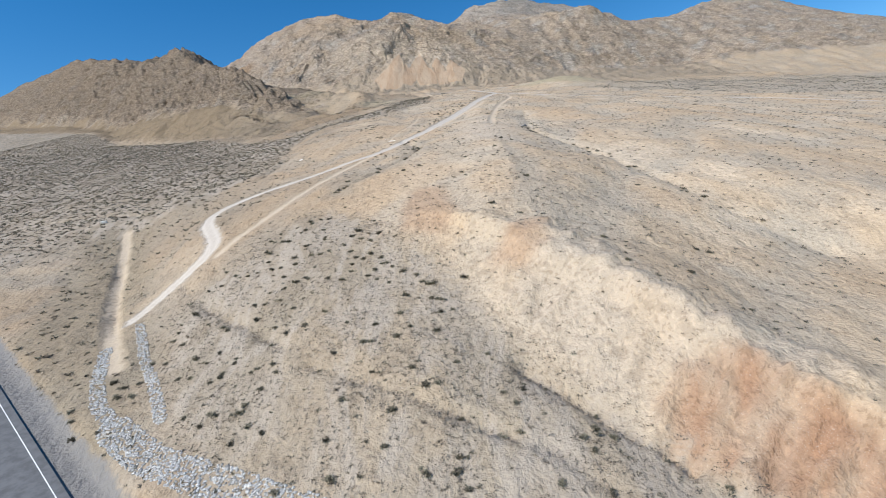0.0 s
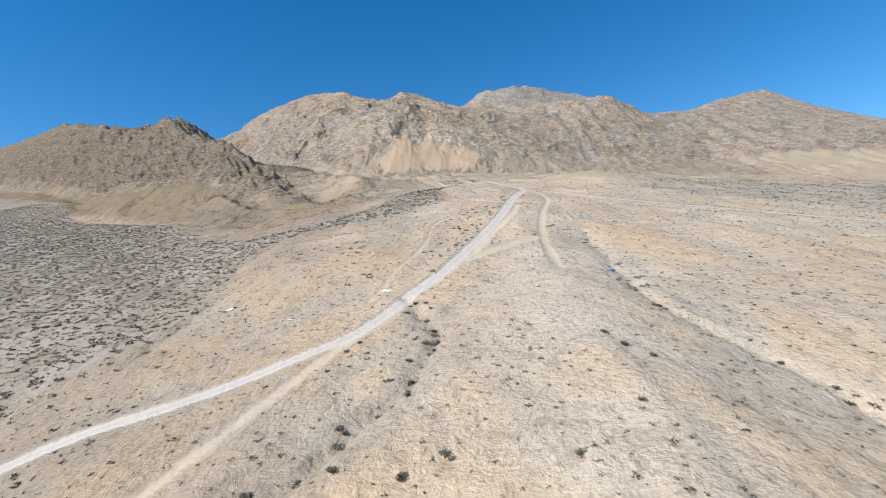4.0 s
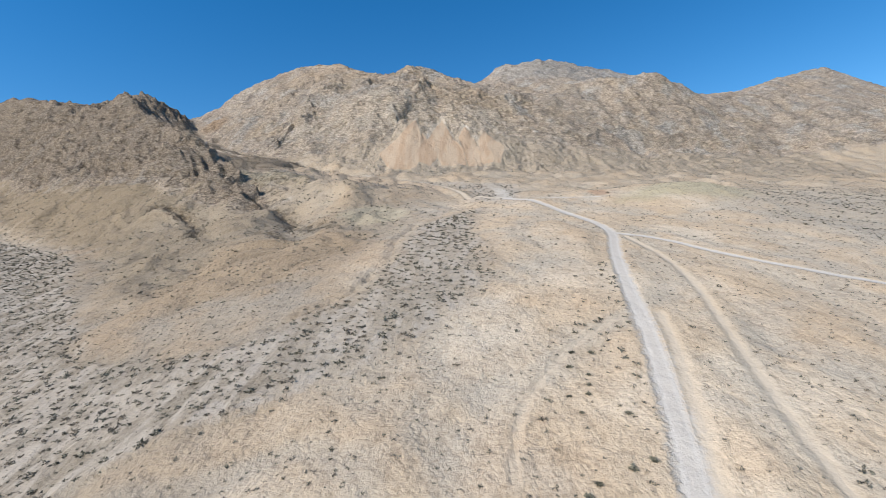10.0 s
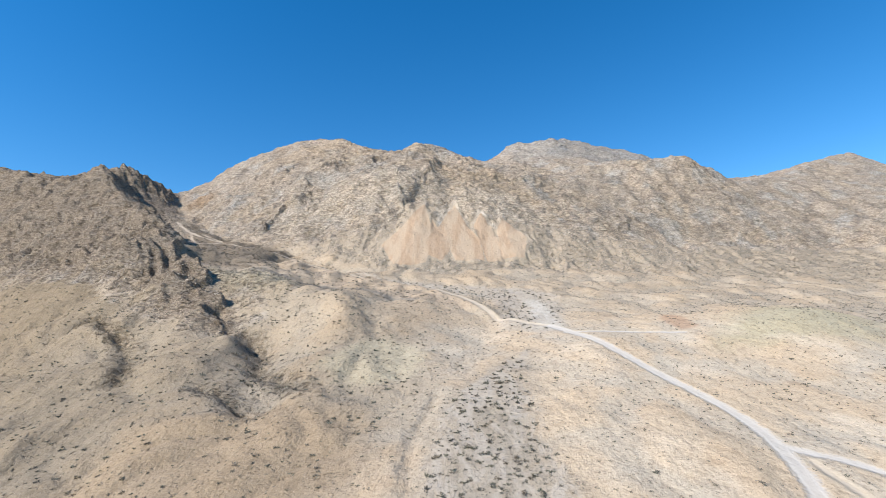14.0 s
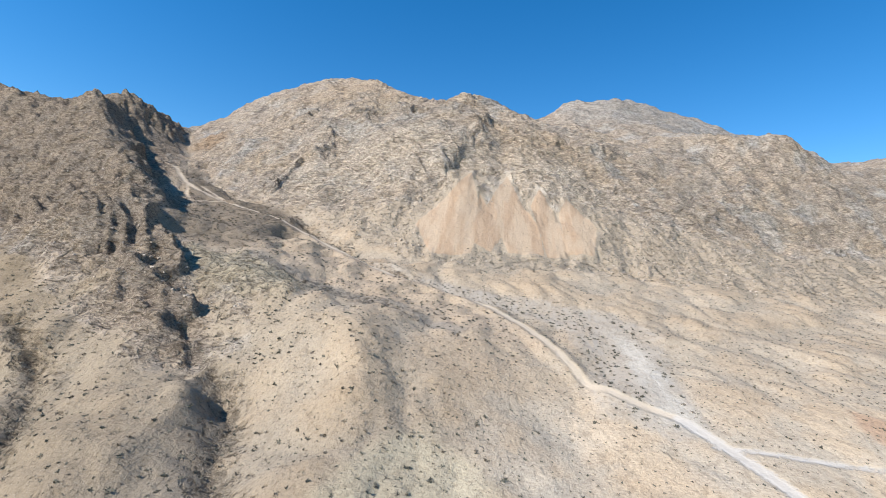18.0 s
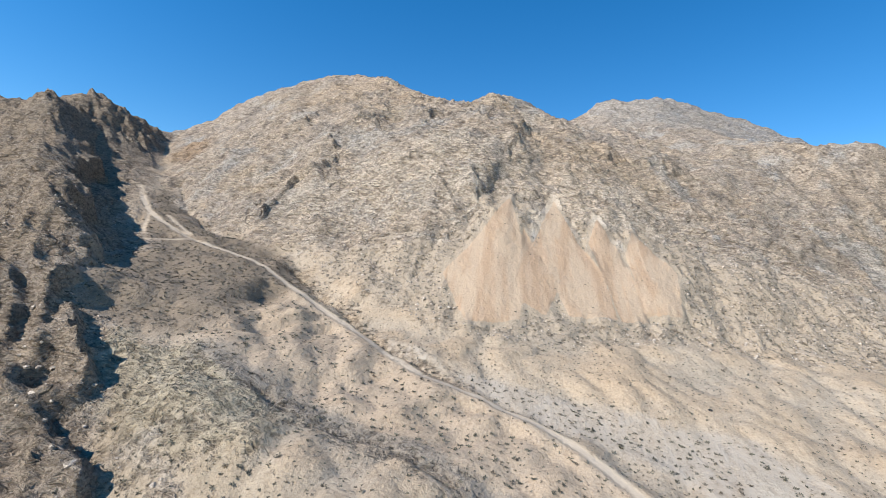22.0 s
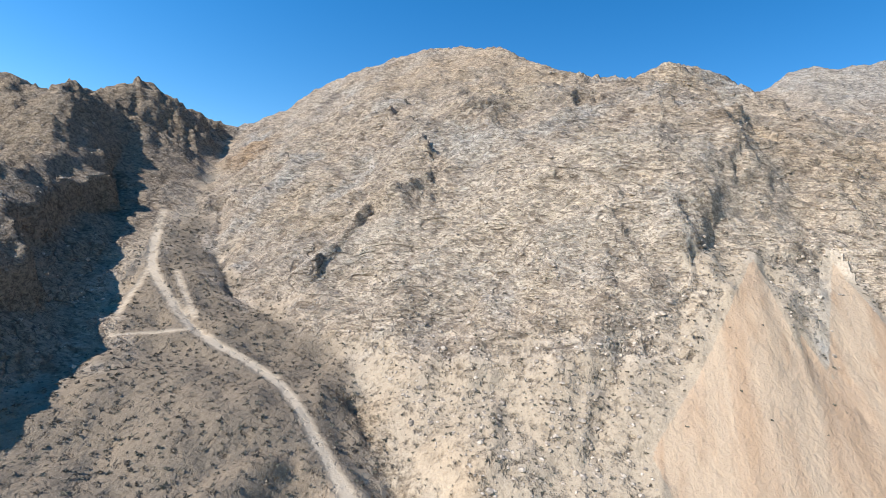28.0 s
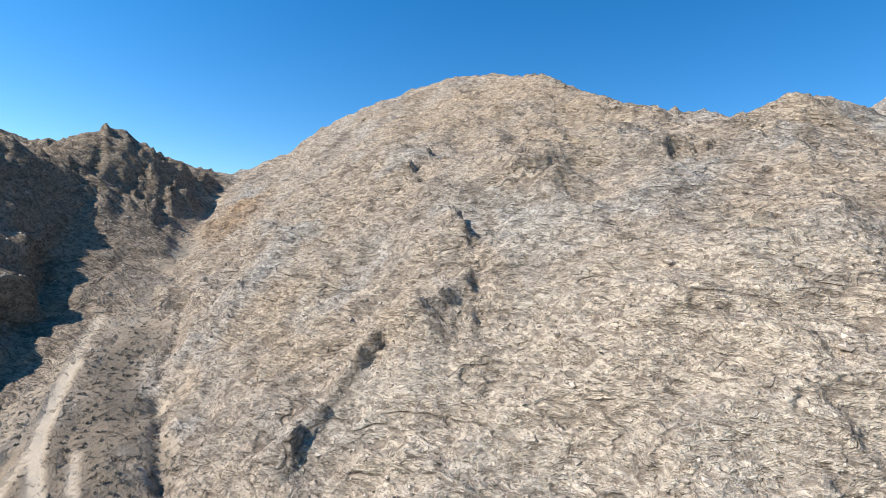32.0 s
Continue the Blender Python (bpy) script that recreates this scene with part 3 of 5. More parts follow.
GX = spaced([(-4800, 900), (-1300, 40), (-800, 7), (-560, 3.0), (-340, 1.9), (-290, 1.5), (-70, 1.4), (0, 1.1), (60, 1.2), (80, 1.5), (140, 2.2), (420, 3.6), (800, 7), (1300, 40), (4800, 900)])
GY = spaced([(-4800, 900), (-300, 40), (0, 2), (24, 1.0), (110, 1.1), (150, 1.5), (480, 1.6), (800, 1.7), (840, 1.25), (960, 1.25), (1060, 2.4), (1300, 5), (1420, 10), (1800, 60), (4800, 900)])
X, Y = np.meshgrid(GX, GY)
Z = full_height(X, Y)
nx, ny = len(GX), len(GY)

def surface(x, y):
    """Height of the finished ground sheet."""
    i = np.clip(np.searchsorted(GX, x) - 1, 0, nx - 2)
    j = np.clip(np.searchsorted(GY, y) - 1, 0, ny - 2)
    a, b = (x - GX[i]) / (GX[i + 1] - GX[i]), (y - GY[j]) / (GY[j + 1] - GY[j])
    return (Z[j, i] * (1 - a) + Z[j, i + 1] * a) * (1 - b) + (Z[j + 1, i] * (1 - a) + Z[j + 1, i + 1] * a) * b


# ---- what lies where: depth into each kind of ground, at the sheet's corners ----
ROCK = rock_depth(X, Y)
GRAVEL = np.clip(track_depth(GRAVEL_TRACKS, X, Y), -12, 6)
TANWAY = np.clip(track_depth(TAN_TRACKS, X, Y), -12, 6)
WASHES = np.clip(np.maximum(zone(WASH, X, Y), np.maximum(zone(LOWER_WASH, X, Y), zone(FLAT, X, Y))), -30, 30)
CONE = np.clip(cone_depth(X, Y), -20, 20)


def tone_of(x, y):
    """The soils' own colours, blended where they meet."""
    w1, w2 = fbm(x, y, 45, 4, 60), fbm(x, y, 14, 3, 65)
    tan, cream, ochre = np.array((0.50, 0.385, 0.272)), np.array((0.62, 0.515, 0.40)), np.array((0.48, 0.345, 0.225))
    grey, drab = np.array((0.40, 0.365, 0.32)), np.array((0.36, 0.30, 0.235))
    c = tan + np.zeros(x.shape + (3,))

    def lay(c, m, colour):
        return c + (np.asarray(colour) - c) * np.clip(m, 0, 1)[..., None]

    c = lay(c, 0.55 * smooth(0.05, 0.5, w1), cream)
    c = lay(c, 0.45 * smooth(0.05, 0.45, -w1), ochre)
    c = lay(c, 0.3 * smooth(0.1, 0.5, fbm(x, y, 30, 3, 70)), grey)
    edge = 5 * w2
    furrow = gullies(x, y)
    c = lay(c, 0.5 * smooth(0.0, -0.5, furrow + 0.3 * w2), (0.42, 0.37, 0.305))
    c = lay(c, 0.5 * smooth(0.3, 0.8, furrow + 0.4 * w2), (0.54, 0.39, 0.255))
    c = lay(c, 0.35 * smooth(540, 640, y), (0.45, 0.36, 0.265))
    c = lay(c, smooth(-5, 5, zone(FACETS, x, y) + edge) * 0.7, (0.47, 0.36, 0.26))
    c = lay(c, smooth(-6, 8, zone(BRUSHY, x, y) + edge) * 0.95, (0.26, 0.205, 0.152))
    c = c * (1 + 0.22 * smooth(-60, 0, x) * smooth(660, 580, y))[..., None]
    c = lay(c, 0.75 * smooth(18, 7, near([(-128, 186), (-92, 110), (-66, 74)], x, y) + edge), (0.37, 0.305, 0.22))
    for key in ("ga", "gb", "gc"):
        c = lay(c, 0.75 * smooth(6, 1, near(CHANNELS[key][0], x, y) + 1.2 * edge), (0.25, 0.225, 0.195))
    c = lay(c, 0.75 * smooth(-2, 2.5, zone([(70, 603), (77, 597), (79, 578), (66, 569), (64, 585)], x, y) + 0.5 * edge), (0.47, 0.30, 0.195))
    c = lay(c, smooth(-6, 6, zone(OUTCROP, x, y) + 2 * edge) * 0.8, (0.45, 0.385, 0.28))
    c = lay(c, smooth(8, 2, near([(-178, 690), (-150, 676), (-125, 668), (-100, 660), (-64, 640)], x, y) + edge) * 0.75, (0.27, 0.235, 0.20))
    c = lay(c, smooth(-8, 8, zone(WASH, x, y) + edge) * 0.85, (0.355, 0.30, 0.235))
    c = lay(c, smooth(-4, 5, zone(LOWER_WASH, x, y) + edge) * 0.7, (0.38, 0.32, 0.245))
    c = lay(c, smooth(-5, 5, zone(FLAT, x, y) + edge) * 0.75, (0.46, 0.39, 0.315))
    c = lay(c, 0.85 * smooth(690, 640, y) * smooth(572, 592, y) * smooth(9.5, 2, near([(14, 574), (9, 589), (12, 620), (12, 645), (7, 690)], x, y) + edge), (0.61, 0.555, 0.485))
    c = lay(c, smooth(-8, 10, zone(TALUS, x, y) + edge) * 0.8, (0.41, 0.335, 0.255))
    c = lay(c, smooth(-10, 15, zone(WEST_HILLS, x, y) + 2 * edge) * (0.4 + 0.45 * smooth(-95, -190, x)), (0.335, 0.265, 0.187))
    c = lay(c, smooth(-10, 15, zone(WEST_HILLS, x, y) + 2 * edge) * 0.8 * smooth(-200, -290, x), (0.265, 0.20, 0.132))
    c = lay(c, smooth(-4, 6, zone(YELLOW, x, y) + edge) * 0.75, (0.58, 0.495, 0.355))
    c = lay(c, smooth(-8, 10, zone(OCHRE_SPUR, x, y) + 1.5 * edge) * 0.8, (0.44, 0.325, 0.215))
    c = lay(c, 0.6 * smooth(8, 2, near(CHANNELS['f'][0], x, y) + edge), (0.40, 0.345, 0.275))
    c = lay(c, 0.55 * smooth(-5, 6, zone(TRACK_BRUSH, x, y) + edge), (0.36, 0.30, 0.23))
    c = lay(c, smooth(-10, 12, zone([(70, 545), (100, 590), (150, 625), (190, 600), (150, 560)], x, y) + 2 * edge) * 0.7, (0.47, 0.41, 0.27))
    c = lay(c, smooth(-30, 40, zone(EAST_FLAT, x, y) + 4 * edge) * 0.7, (0.41, 0.36, 0.295))
    c = lay(c, 0.4 * smooth(9, 3, near(CHANNELS['p'][0], x, y) + edge), (0.60, 0.52, 0.42))
    c = lay(c, smooth(-3, 4, zone(CREAM, x, y) + 0.7 * edge) * 0.5, (0.58, 0.485, 0.39))
    c = lay(c, smooth(-6, 8, zone(PALE_RIDGE, x, y) + edge) * 0.7, (0.585, 0.495, 0.40))
    c = lay(c, smooth(-2, 2, zone(BLUFF_RED, x, y) + 0.4 * edge) * (0.7 + 0.7 * fbm(x - y, 0.3 * (x + y), 4, 3, 74)), (0.41, 0.245, 0.155))
    c = lay(c, smooth(-2, 2.5, np.maximum(zone(BLUFF_RED_B, x, y), zone(RED_PATCH, x, y)) + 0.5 * edge) * 0.6, (0.47, 0.305, 0.195))
    c = c * (1 - 0.12 * smooth(220, 160, y) * smooth(-10, -40, x))[..., None]
    c = c * (1 - 0.2 * smooth(-48, -75, x + 12 * w1) * smooth(230, 300, y) * smooth(600, 540, y))[..., None]
    c = c * np.array((0.86, 0.85, 0.82))
    # rock: browns, greys, rusty and pale bands
    r = np.array((0.51, 0.415, 0.32)) + np.zeros(x.shape + (3,))
    r = lay(r, 0.6 * smooth(0.0, 0.45, fbm(x, y, 55, 4, 80)), (0.52, 0.41, 0.295))
    r = lay(r, 0.7 * smooth(0.05, 0.4, fbm(x, y, 40, 4, 84)), (0.50, 0.455, 0.395))
    r = lay(r, 0.6 * smooth(0.15, 0.45, fbm(x, y, 22, 3, 88)), (0.33, 0.27, 0.215))
    r = lay(r, 0.7 * smooth(-30, 25, zone([(-60, 990), (-62, 930), (-70, 905), (-10, 890), (60, 930), (20, 990)], x, y) + 4 * edge), (0.52, 0.40, 0.28))
    r = lay(r, 0.75 * smooth(-8, 8, zone([(-400, 1040), (-395, 1005), (-365, 985), (-350, 1010), (-375, 1050)], x, y) + edge), (0.42, 0.29, 0.18))
    r = lay(r, 0.7 * smooth(-8, 8, zone([(-190, 1010), (-170, 985), (-155, 1005), (-170, 1040)], x, y) + edge), (0.50, 0.40, 0.28))
    r = lay(r, 0.7 * smooth(-8, 8, zone([(-135, 930), (-124, 895), (-116, 900), (-112, 930)], x, y) + edge), (0.50, 0.40, 0.28))
    r = lay(r, 0.75 * smooth(0, 60, zone([(30, 1180), (30, 1500), (450, 1500), (430, 1260), (250, 1170)], x, y)), (0.44, 0.40, 0.35))
    r = lay(r, 0.7 * smooth(6, 1, np.hypot(x - 80, y - 898)), (0.66, 0.60, 0.52))
    r = lay(r, 0.75 * smooth(-25, 20, zone([(-235, 860), (-160, 850), (-60, 850), (60, 880), (40, 930), (-60, 915), (-130, 915), (-200, 905)], x, y) + 4 * edge), (0.60, 0.50, 0.39))
    r = lay(r, 0.5 * smooth(-30, 30, zone([(-350, 1210), (-230, 1160), (-150, 1080), (-190, 1010), (-300, 1080)], x, y) + 4 * edge), (0.50, 0.375, 0.255))
    r = r * 0.95
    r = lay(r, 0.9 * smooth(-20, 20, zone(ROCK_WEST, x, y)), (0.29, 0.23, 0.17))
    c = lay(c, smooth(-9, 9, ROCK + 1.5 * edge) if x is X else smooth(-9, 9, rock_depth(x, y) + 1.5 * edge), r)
    return np.clip(c, 0.03, 0.75)


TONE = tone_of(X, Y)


# ---- materials ----
def material(name):
    m = bpy.data.materials.new(name)
    m.use_nodes = True
    return m, m.node_tree, m.node_tree.nodes["Principled BSDF"]


def link(nt, a, b):
    nt.links.new(a, b)


def noise_node(nt, vec, scale, detail=3.0, rough=0.6, distort=0.0):
    n = nt.nodes.new("ShaderNodeTexNoise")
    n.inputs["Scale"].default_value, n.inputs["Detail"].default_value = scale, detail
    n.inputs["Roughness"].default_value, n.inputs["Distortion"].default_value = rough, distort
    link(nt, vec, n.inputs["Vector"])
    return n.outputs["Fac"]


def calc(nt, op, a, b=None, c=None):
    n = nt.nodes.new("ShaderNodeMath")
    n.operation = op
    for k, v in enumerate((a, b, c)):
        if isinstance(v, (int, float)):
            n.inputs[k].default_value = v
        elif v is not None:
            link(nt, v, n.inputs[k])
    return n.outputs[0]


def span(nt, v, lo, hi, a=0.0, b=1.0):
    n = nt.nodes.new("ShaderNodeMapRange")
    n.interpolation_type = "SMOOTHSTEP"
    for k, x in zip(("From Min", "From Max", "To Min", "To Max"), (lo, hi, a, b)):
        n.inputs[k].default_value = x
    link(nt, v, n.inputs["Value"])
    return n.outputs["Result"]


def mixed(nt, fac, a, b, blend="MIX"):
    n = nt.nodes.new("ShaderNodeMix")
    n.data_type, n.blend_type = "RGBA", blend
    for k, v in zip((0, 6, 7), (fac, a, b)):
        if isinstance(v, (int, float)):
            n.inputs[k].default_value = v
        elif isinstance(v, tuple):
            n.inputs[k].default_value = (*v, 1)
        else:
            link(nt, v, n.inputs[k])
    return n.outputs[2]


def attr(nt, name):
    n = nt.nodes.new("ShaderNodeAttribute")
    n.attribute_name = name
    return n


def bumped(nt, shader, height, strength, distance):
    n = nt.nodes.new("ShaderNodeBump")
    n.inputs["Strength"].default_value, n.inputs["Distance"].default_value = strength, distance
    link(nt, height, n.inputs["Height"])
    link(nt, n.outputs[0], shader.inputs["Normal"])


def scaled(nt, vec, sx, sy, sz, rz=0.0, ry=0.0):
    n = nt.nodes.new("ShaderNodeMapping")
    n.inputs["Scale"].default_value = (sx, sy, sz)
    n.inputs["Rotation"].default_value = (0, radians(ry), radians(rz))
    link(nt, vec, n.inputs["Vector"])
    return n.outputs[0]


def make_desert():
    m, nt, sh = material("desert_ground")
    pos = nt.nodes.new("ShaderNodeNewGeometry").outputs["Position"]
    tone, kinds, marks = attr(nt, "tone").outputs["Color"], attr(nt, "kinds"), attr(nt, "marks")
    sep = nt.nodes.new("ShaderNodeSeparateColor")
    link(nt, kinds.outputs["Color"], sep.inputs[0])
    gravel, tanway, wash = sep.outputs[0], sep.outputs[1], sep.outputs[2]
    sep2 = nt.nodes.new("ShaderNodeSeparateColor")
    link(nt, marks.outputs["Color"], sep2.inputs[0])
    rock, shoulder = sep2.outputs[0], sep2.outputs[1]
    n_big = noise_node(nt, pos, 0.05, 4, 0.6)
    n_mid = noise_node(nt, pos, 0.22, 4, 0.65, 0.6)
    n_fine = noise_node(nt, pos, 1.1, 4, 0.7)
    n_grit = noise_node(nt, pos, 4.5, 2, 0.6)
    # soil: an even crust, faintly mottled, with pebbles and fine dark grit
    soil = mixed(nt, span(nt, n_mid, 0.42, 0.68, 0.0, 0.22), tone, mixed(nt, 1.0, tone, (0.80, 0.78, 0.76), "MULTIPLY"))
    soil = mixed(nt, span(nt, n_big, 0.5, 0.75, 0.0, 0.3), soil, mixed(nt, 1.0, tone, (1.14, 1.13, 1.12), "MULTIPLY"))
    soil = mixed(nt, span(nt, n_fine, 0.55, 0.62, 0.0, 0.65), soil, mixed(nt, 1.0, tone, (0.66, 0.63, 0.60), "MULTIPLY"))
    soil = mixed(nt, span(nt, n_fine, 0.45, 0.38, 0.0, 0.6), soil, mixed(nt, 1.0, tone, (1.2, 1.19, 1.17), "MULTIPLY"))
    soil = mixed(nt, span(nt, n_grit, 0.6, 0.75, 0.0, 0.4), soil, (0.62, 0.57, 0.5))
    wrinkle = noise_node(nt, scaled(nt, pos, 0.34, 0.24, 0.3, 20), 1.0, 5, 0.62, 0.3)
    soil = mixed(nt, span(nt, wrinkle, 0.46, 0.38, 0.0, 0.4), soil, mixed(nt, 1.0, tone, (0.62, 0.6, 0.58), "MULTIPLY"))
    # wash: grey gravel in braided streaks
    braid = noise_node(nt, scaled(nt, pos, 0.12, 0.035, 0.1, 25), 1.0, 4, 0.65, 1.2)
    w_in = calc(nt, "MULTIPLY", span(nt, calc(nt, "ADD", wash, calc(nt, "MULTIPLY", calc(nt, "SUBTRACT", n_mid, 0.5), 14.0)), -2.0, 2.5), span(nt, braid, 0.42, 0.62))
    soil = mixed(nt, calc(nt, "MULTIPLY", w_in, 0.75), soil, mixed(nt, n_fine, (0.36, 0.305, 0.24), (0.48, 0.41, 0.335)))
    east_of = nt.nodes.new("ShaderNodeSeparateXYZ")
    link(nt, pos, east_of.inputs[0])
    brush = calc(nt, "MULTIPLY", span(nt, noise_node(nt, pos, 0.42, 2, 0.5), 0.52, 0.6, 0.0, 0.8), span(nt, east_of.outputs[0], -560.0, -520.0, 1.0, 0.0))
    soil = mixed(nt, calc(nt, "MULTIPLY", brush, span(nt, wash, -3.0, 3.0)), soil, (0.14, 0.125, 0.095))
    # rock: thin wavy foliation along the contours, dark partings, pale broken edges, painted crevice shade
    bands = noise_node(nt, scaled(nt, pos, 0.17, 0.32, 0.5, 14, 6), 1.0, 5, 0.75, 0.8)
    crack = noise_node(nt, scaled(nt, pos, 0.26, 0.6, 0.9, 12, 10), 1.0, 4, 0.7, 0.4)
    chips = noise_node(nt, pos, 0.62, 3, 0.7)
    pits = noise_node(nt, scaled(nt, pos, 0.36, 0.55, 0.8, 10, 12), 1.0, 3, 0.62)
    patches = noise_node(nt, pos, 0.022, 4, 0.6)

    def partings(sx, sy, sz, rz, ry, folds, wide, bend=1.1):
        """Thin wavy lines along the grain of the rock."""
        n = noise_node(nt, scaled(nt, pos, sx, sy, sz, rz, ry), 1.0, 3.0, 0.55, bend)
        saw = calc(nt, "ABSOLUTE", calc(nt, "SUBTRACT", calc(nt, "FRACT", calc(nt, "MULTIPLY", n, folds)), 0.5))
        return span(nt, saw, 0.0, wide, 1.0, 0.0)

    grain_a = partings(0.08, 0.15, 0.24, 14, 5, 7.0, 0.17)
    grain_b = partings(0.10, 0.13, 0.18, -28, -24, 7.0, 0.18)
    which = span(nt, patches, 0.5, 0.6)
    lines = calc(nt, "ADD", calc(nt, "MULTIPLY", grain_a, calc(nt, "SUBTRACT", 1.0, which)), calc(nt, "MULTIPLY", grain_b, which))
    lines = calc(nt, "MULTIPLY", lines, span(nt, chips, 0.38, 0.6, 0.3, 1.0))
    stone = mixed(nt, span(nt, bands, 0.38, 0.62), mixed(nt, 1.0, tone, (0.66, 0.64, 0.63), "MULTIPLY"), mixed(nt, 1.0, tone, (1.32, 1.30, 1.27), "MULTIPLY"))
    stone = mixed(nt, span(nt, patches, 0.46, 0.62, 0.0, 0.6), stone, mixed(nt, 1.0, stone, (0.86, 0.92, 1.0), "MULTIPLY"))
    stone = mixed(nt, span(nt, chips, 0.53, 0.60, 0.0, 0.6), stone, mixed(nt, 1.0, tone, (1.40, 1.37, 1.33), "MULTIPLY"))
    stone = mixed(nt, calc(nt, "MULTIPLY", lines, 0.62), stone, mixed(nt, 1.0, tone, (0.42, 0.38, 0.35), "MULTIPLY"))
    # pits and cracks, low in the bump too: crevice shade darkened into the colour
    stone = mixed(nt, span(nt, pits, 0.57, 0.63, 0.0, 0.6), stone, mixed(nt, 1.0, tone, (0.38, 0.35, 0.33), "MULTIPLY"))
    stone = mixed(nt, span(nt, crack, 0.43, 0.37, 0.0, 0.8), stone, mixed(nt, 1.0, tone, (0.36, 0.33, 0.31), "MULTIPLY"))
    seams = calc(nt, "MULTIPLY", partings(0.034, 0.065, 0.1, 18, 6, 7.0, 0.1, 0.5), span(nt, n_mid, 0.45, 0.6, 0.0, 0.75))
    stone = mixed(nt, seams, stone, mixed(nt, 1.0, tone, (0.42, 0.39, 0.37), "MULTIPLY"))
    # broad dark bands: shadow of the crags painted into the stone colour
    shaded_crags = calc(nt, "MULTIPLY", partings(0.016, 0.034, 0.055, 22, 6, 6.0, 0.12, 0.3), span(nt, n_big, 0.42, 0.56, 0.0, 1.0))
    stone = mixed(nt, calc(nt, "MULTIPLY", shaded_crags, 0.6), stone, mixed(nt, 1.0, tone, (0.40, 0.37, 0.35), "MULTIPLY"))
    n_patch = noise_node(nt, pos, 0.3, 4, 0.68)
    r_in = span(nt, calc(nt, "ADD", rock, calc(nt, "MULTIPLY", calc(nt, "SUBTRACT", n_patch, 0.5), 40.0)), -5.0, 5.0)
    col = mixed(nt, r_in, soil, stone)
    # scree cones: loose sheets streaked down the fall line
    streak = noise_node(nt, scaled(nt, pos, 0.38, 0.03, 0.04, 0), 1.0, 4, 0.65, 0.3)
    tongue = noise_node(nt, scaled(nt, pos, 0.075, 0.012, 0.012, -8), 1.0, 3, 0.6, 0.4)
    k_in = span(nt, calc(nt, "ADD", sep2.outputs[2], calc(nt, "MULTIPLY", calc(nt, "SUBTRACT", n_mid, 0.5), 2.0)), -0.3, 0.3)
    scree = mixed(nt, span(nt, streak, 0.38, 0.62), (0.385, 0.262, 0.168), (0.43, 0.305, 0.205))
    scree = mixed(nt, span(nt, tongue, 0.44, 0.58, 0.0, 0.7), scree, (0.465, 0.355, 0.25))
    scree = mixed(nt, span(nt, n_fine, 0.5, 0.7, 0.0, 0.3), scree, (0.33, 0.235, 0.16))
    col = mixed(nt, calc(nt, "MULTIPLY", k_in, 0.95), col, scree)
    # tracks: packed, pale, with wheel lines
    ragged = calc(nt, "ADD", calc(nt, "MULTIPLY", calc(nt, "SUBTRACT", n_mid, 0.5), 3.0), calc(nt, "MULTIPLY", calc(nt, "SUBTRACT", n_fine, 0.5), 1.6))
    t_in = span(nt, calc(nt, "ADD", tanway, ragged), -1.2, 0.9)
    rut = span(nt, calc(nt, "ABSOLUTE", calc(nt, "SUBTRACT", tanway, 1.0)), 0.1, 0.9, 0.2, 0.0)
    col = mixed(nt, calc(nt, "MULTIPLY", t_in, 0.75), col, mixed(nt, n_mid, (0.48, 0.385, 0.28), (0.58, 0.47, 0.35)))
    col = mixed(nt, calc(nt, "MULTIPLY", rut, t_in), col, (0.60, 0.50, 0.39))
    g_in = span(nt, calc(nt, "ADD", gravel, calc(nt, "ADD", ragged, calc(nt, "MULTIPLY", calc(nt, "SUBTRACT", n_fine, 0.5), 1.2))), -1.0, 0.9)
    col = mixed(nt, calc(nt, "MULTIPLY", g_in, 0.92), col, mixed(nt, n_mid, (0.47, 0.41, 0.345), (0.58, 0.52, 0.45)))
    wheel = span(nt, calc(nt, "ABSOLUTE", calc(nt, "SUBTRACT", gravel, 1.1)), 0.1, 0.6, 0.35, 0.0)
    col = mixed(nt, calc(nt, "MULTIPLY", wheel, g_in), col, (0.62, 0.56, 0.49))
    # grey millings beside the highway
    s_in = span(nt, calc(nt, "ADD", shoulder, calc(nt, "MULTIPLY", ragged, 0.8)), -0.6, 0.6)
    col = mixed(nt, calc(nt, "MULTIPLY", s_in, 0.9), col, mixed(nt, n_fine, (0.15, 0.145, 0.14), (0.30, 0.285, 0.27)))
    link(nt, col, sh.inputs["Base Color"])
    sh.inputs["Roughness"].default_value = 0.95
    sh.inputs["Specular IOR Level"].default_value = 0.15
    h_soil = calc(nt, "ADD", calc(nt, "MULTIPLY", n_fine, 0.32), calc(nt, "ADD", calc(nt, "MULTIPLY", wrinkle, 0.75), calc(nt, "MULTIPLY", n_mid, 0.5)))
    h_soil = calc(nt, "MULTIPLY", h_soil, calc(nt, "SUBTRACT", 1.0, calc(nt, "MULTIPLY", calc(nt, "MAXIMUM", g_in, t_in), 0.5)))
    h_rock = calc(nt, "ADD", calc(nt, "MULTIPLY", bands, 2.0), calc(nt, "ADD", calc(nt, "MULTIPLY", crack, 2.2), calc(nt, "MULTIPLY", chips, 1.2)))
    h_rock = calc(nt, "SUBTRACT", h_rock, calc(nt, "ADD", calc(nt, "MULTIPLY", lines, 0.35), calc(nt, "ADD", calc(nt, "MULTIPLY", seams, 0.8), calc(nt, "MULTIPLY", pits, 1.6))))
    h_rock = calc(nt, "SUBTRACT", h_rock, calc(nt, "ADD", calc(nt, "MULTIPLY", shaded_crags, 1.2), 1.65))
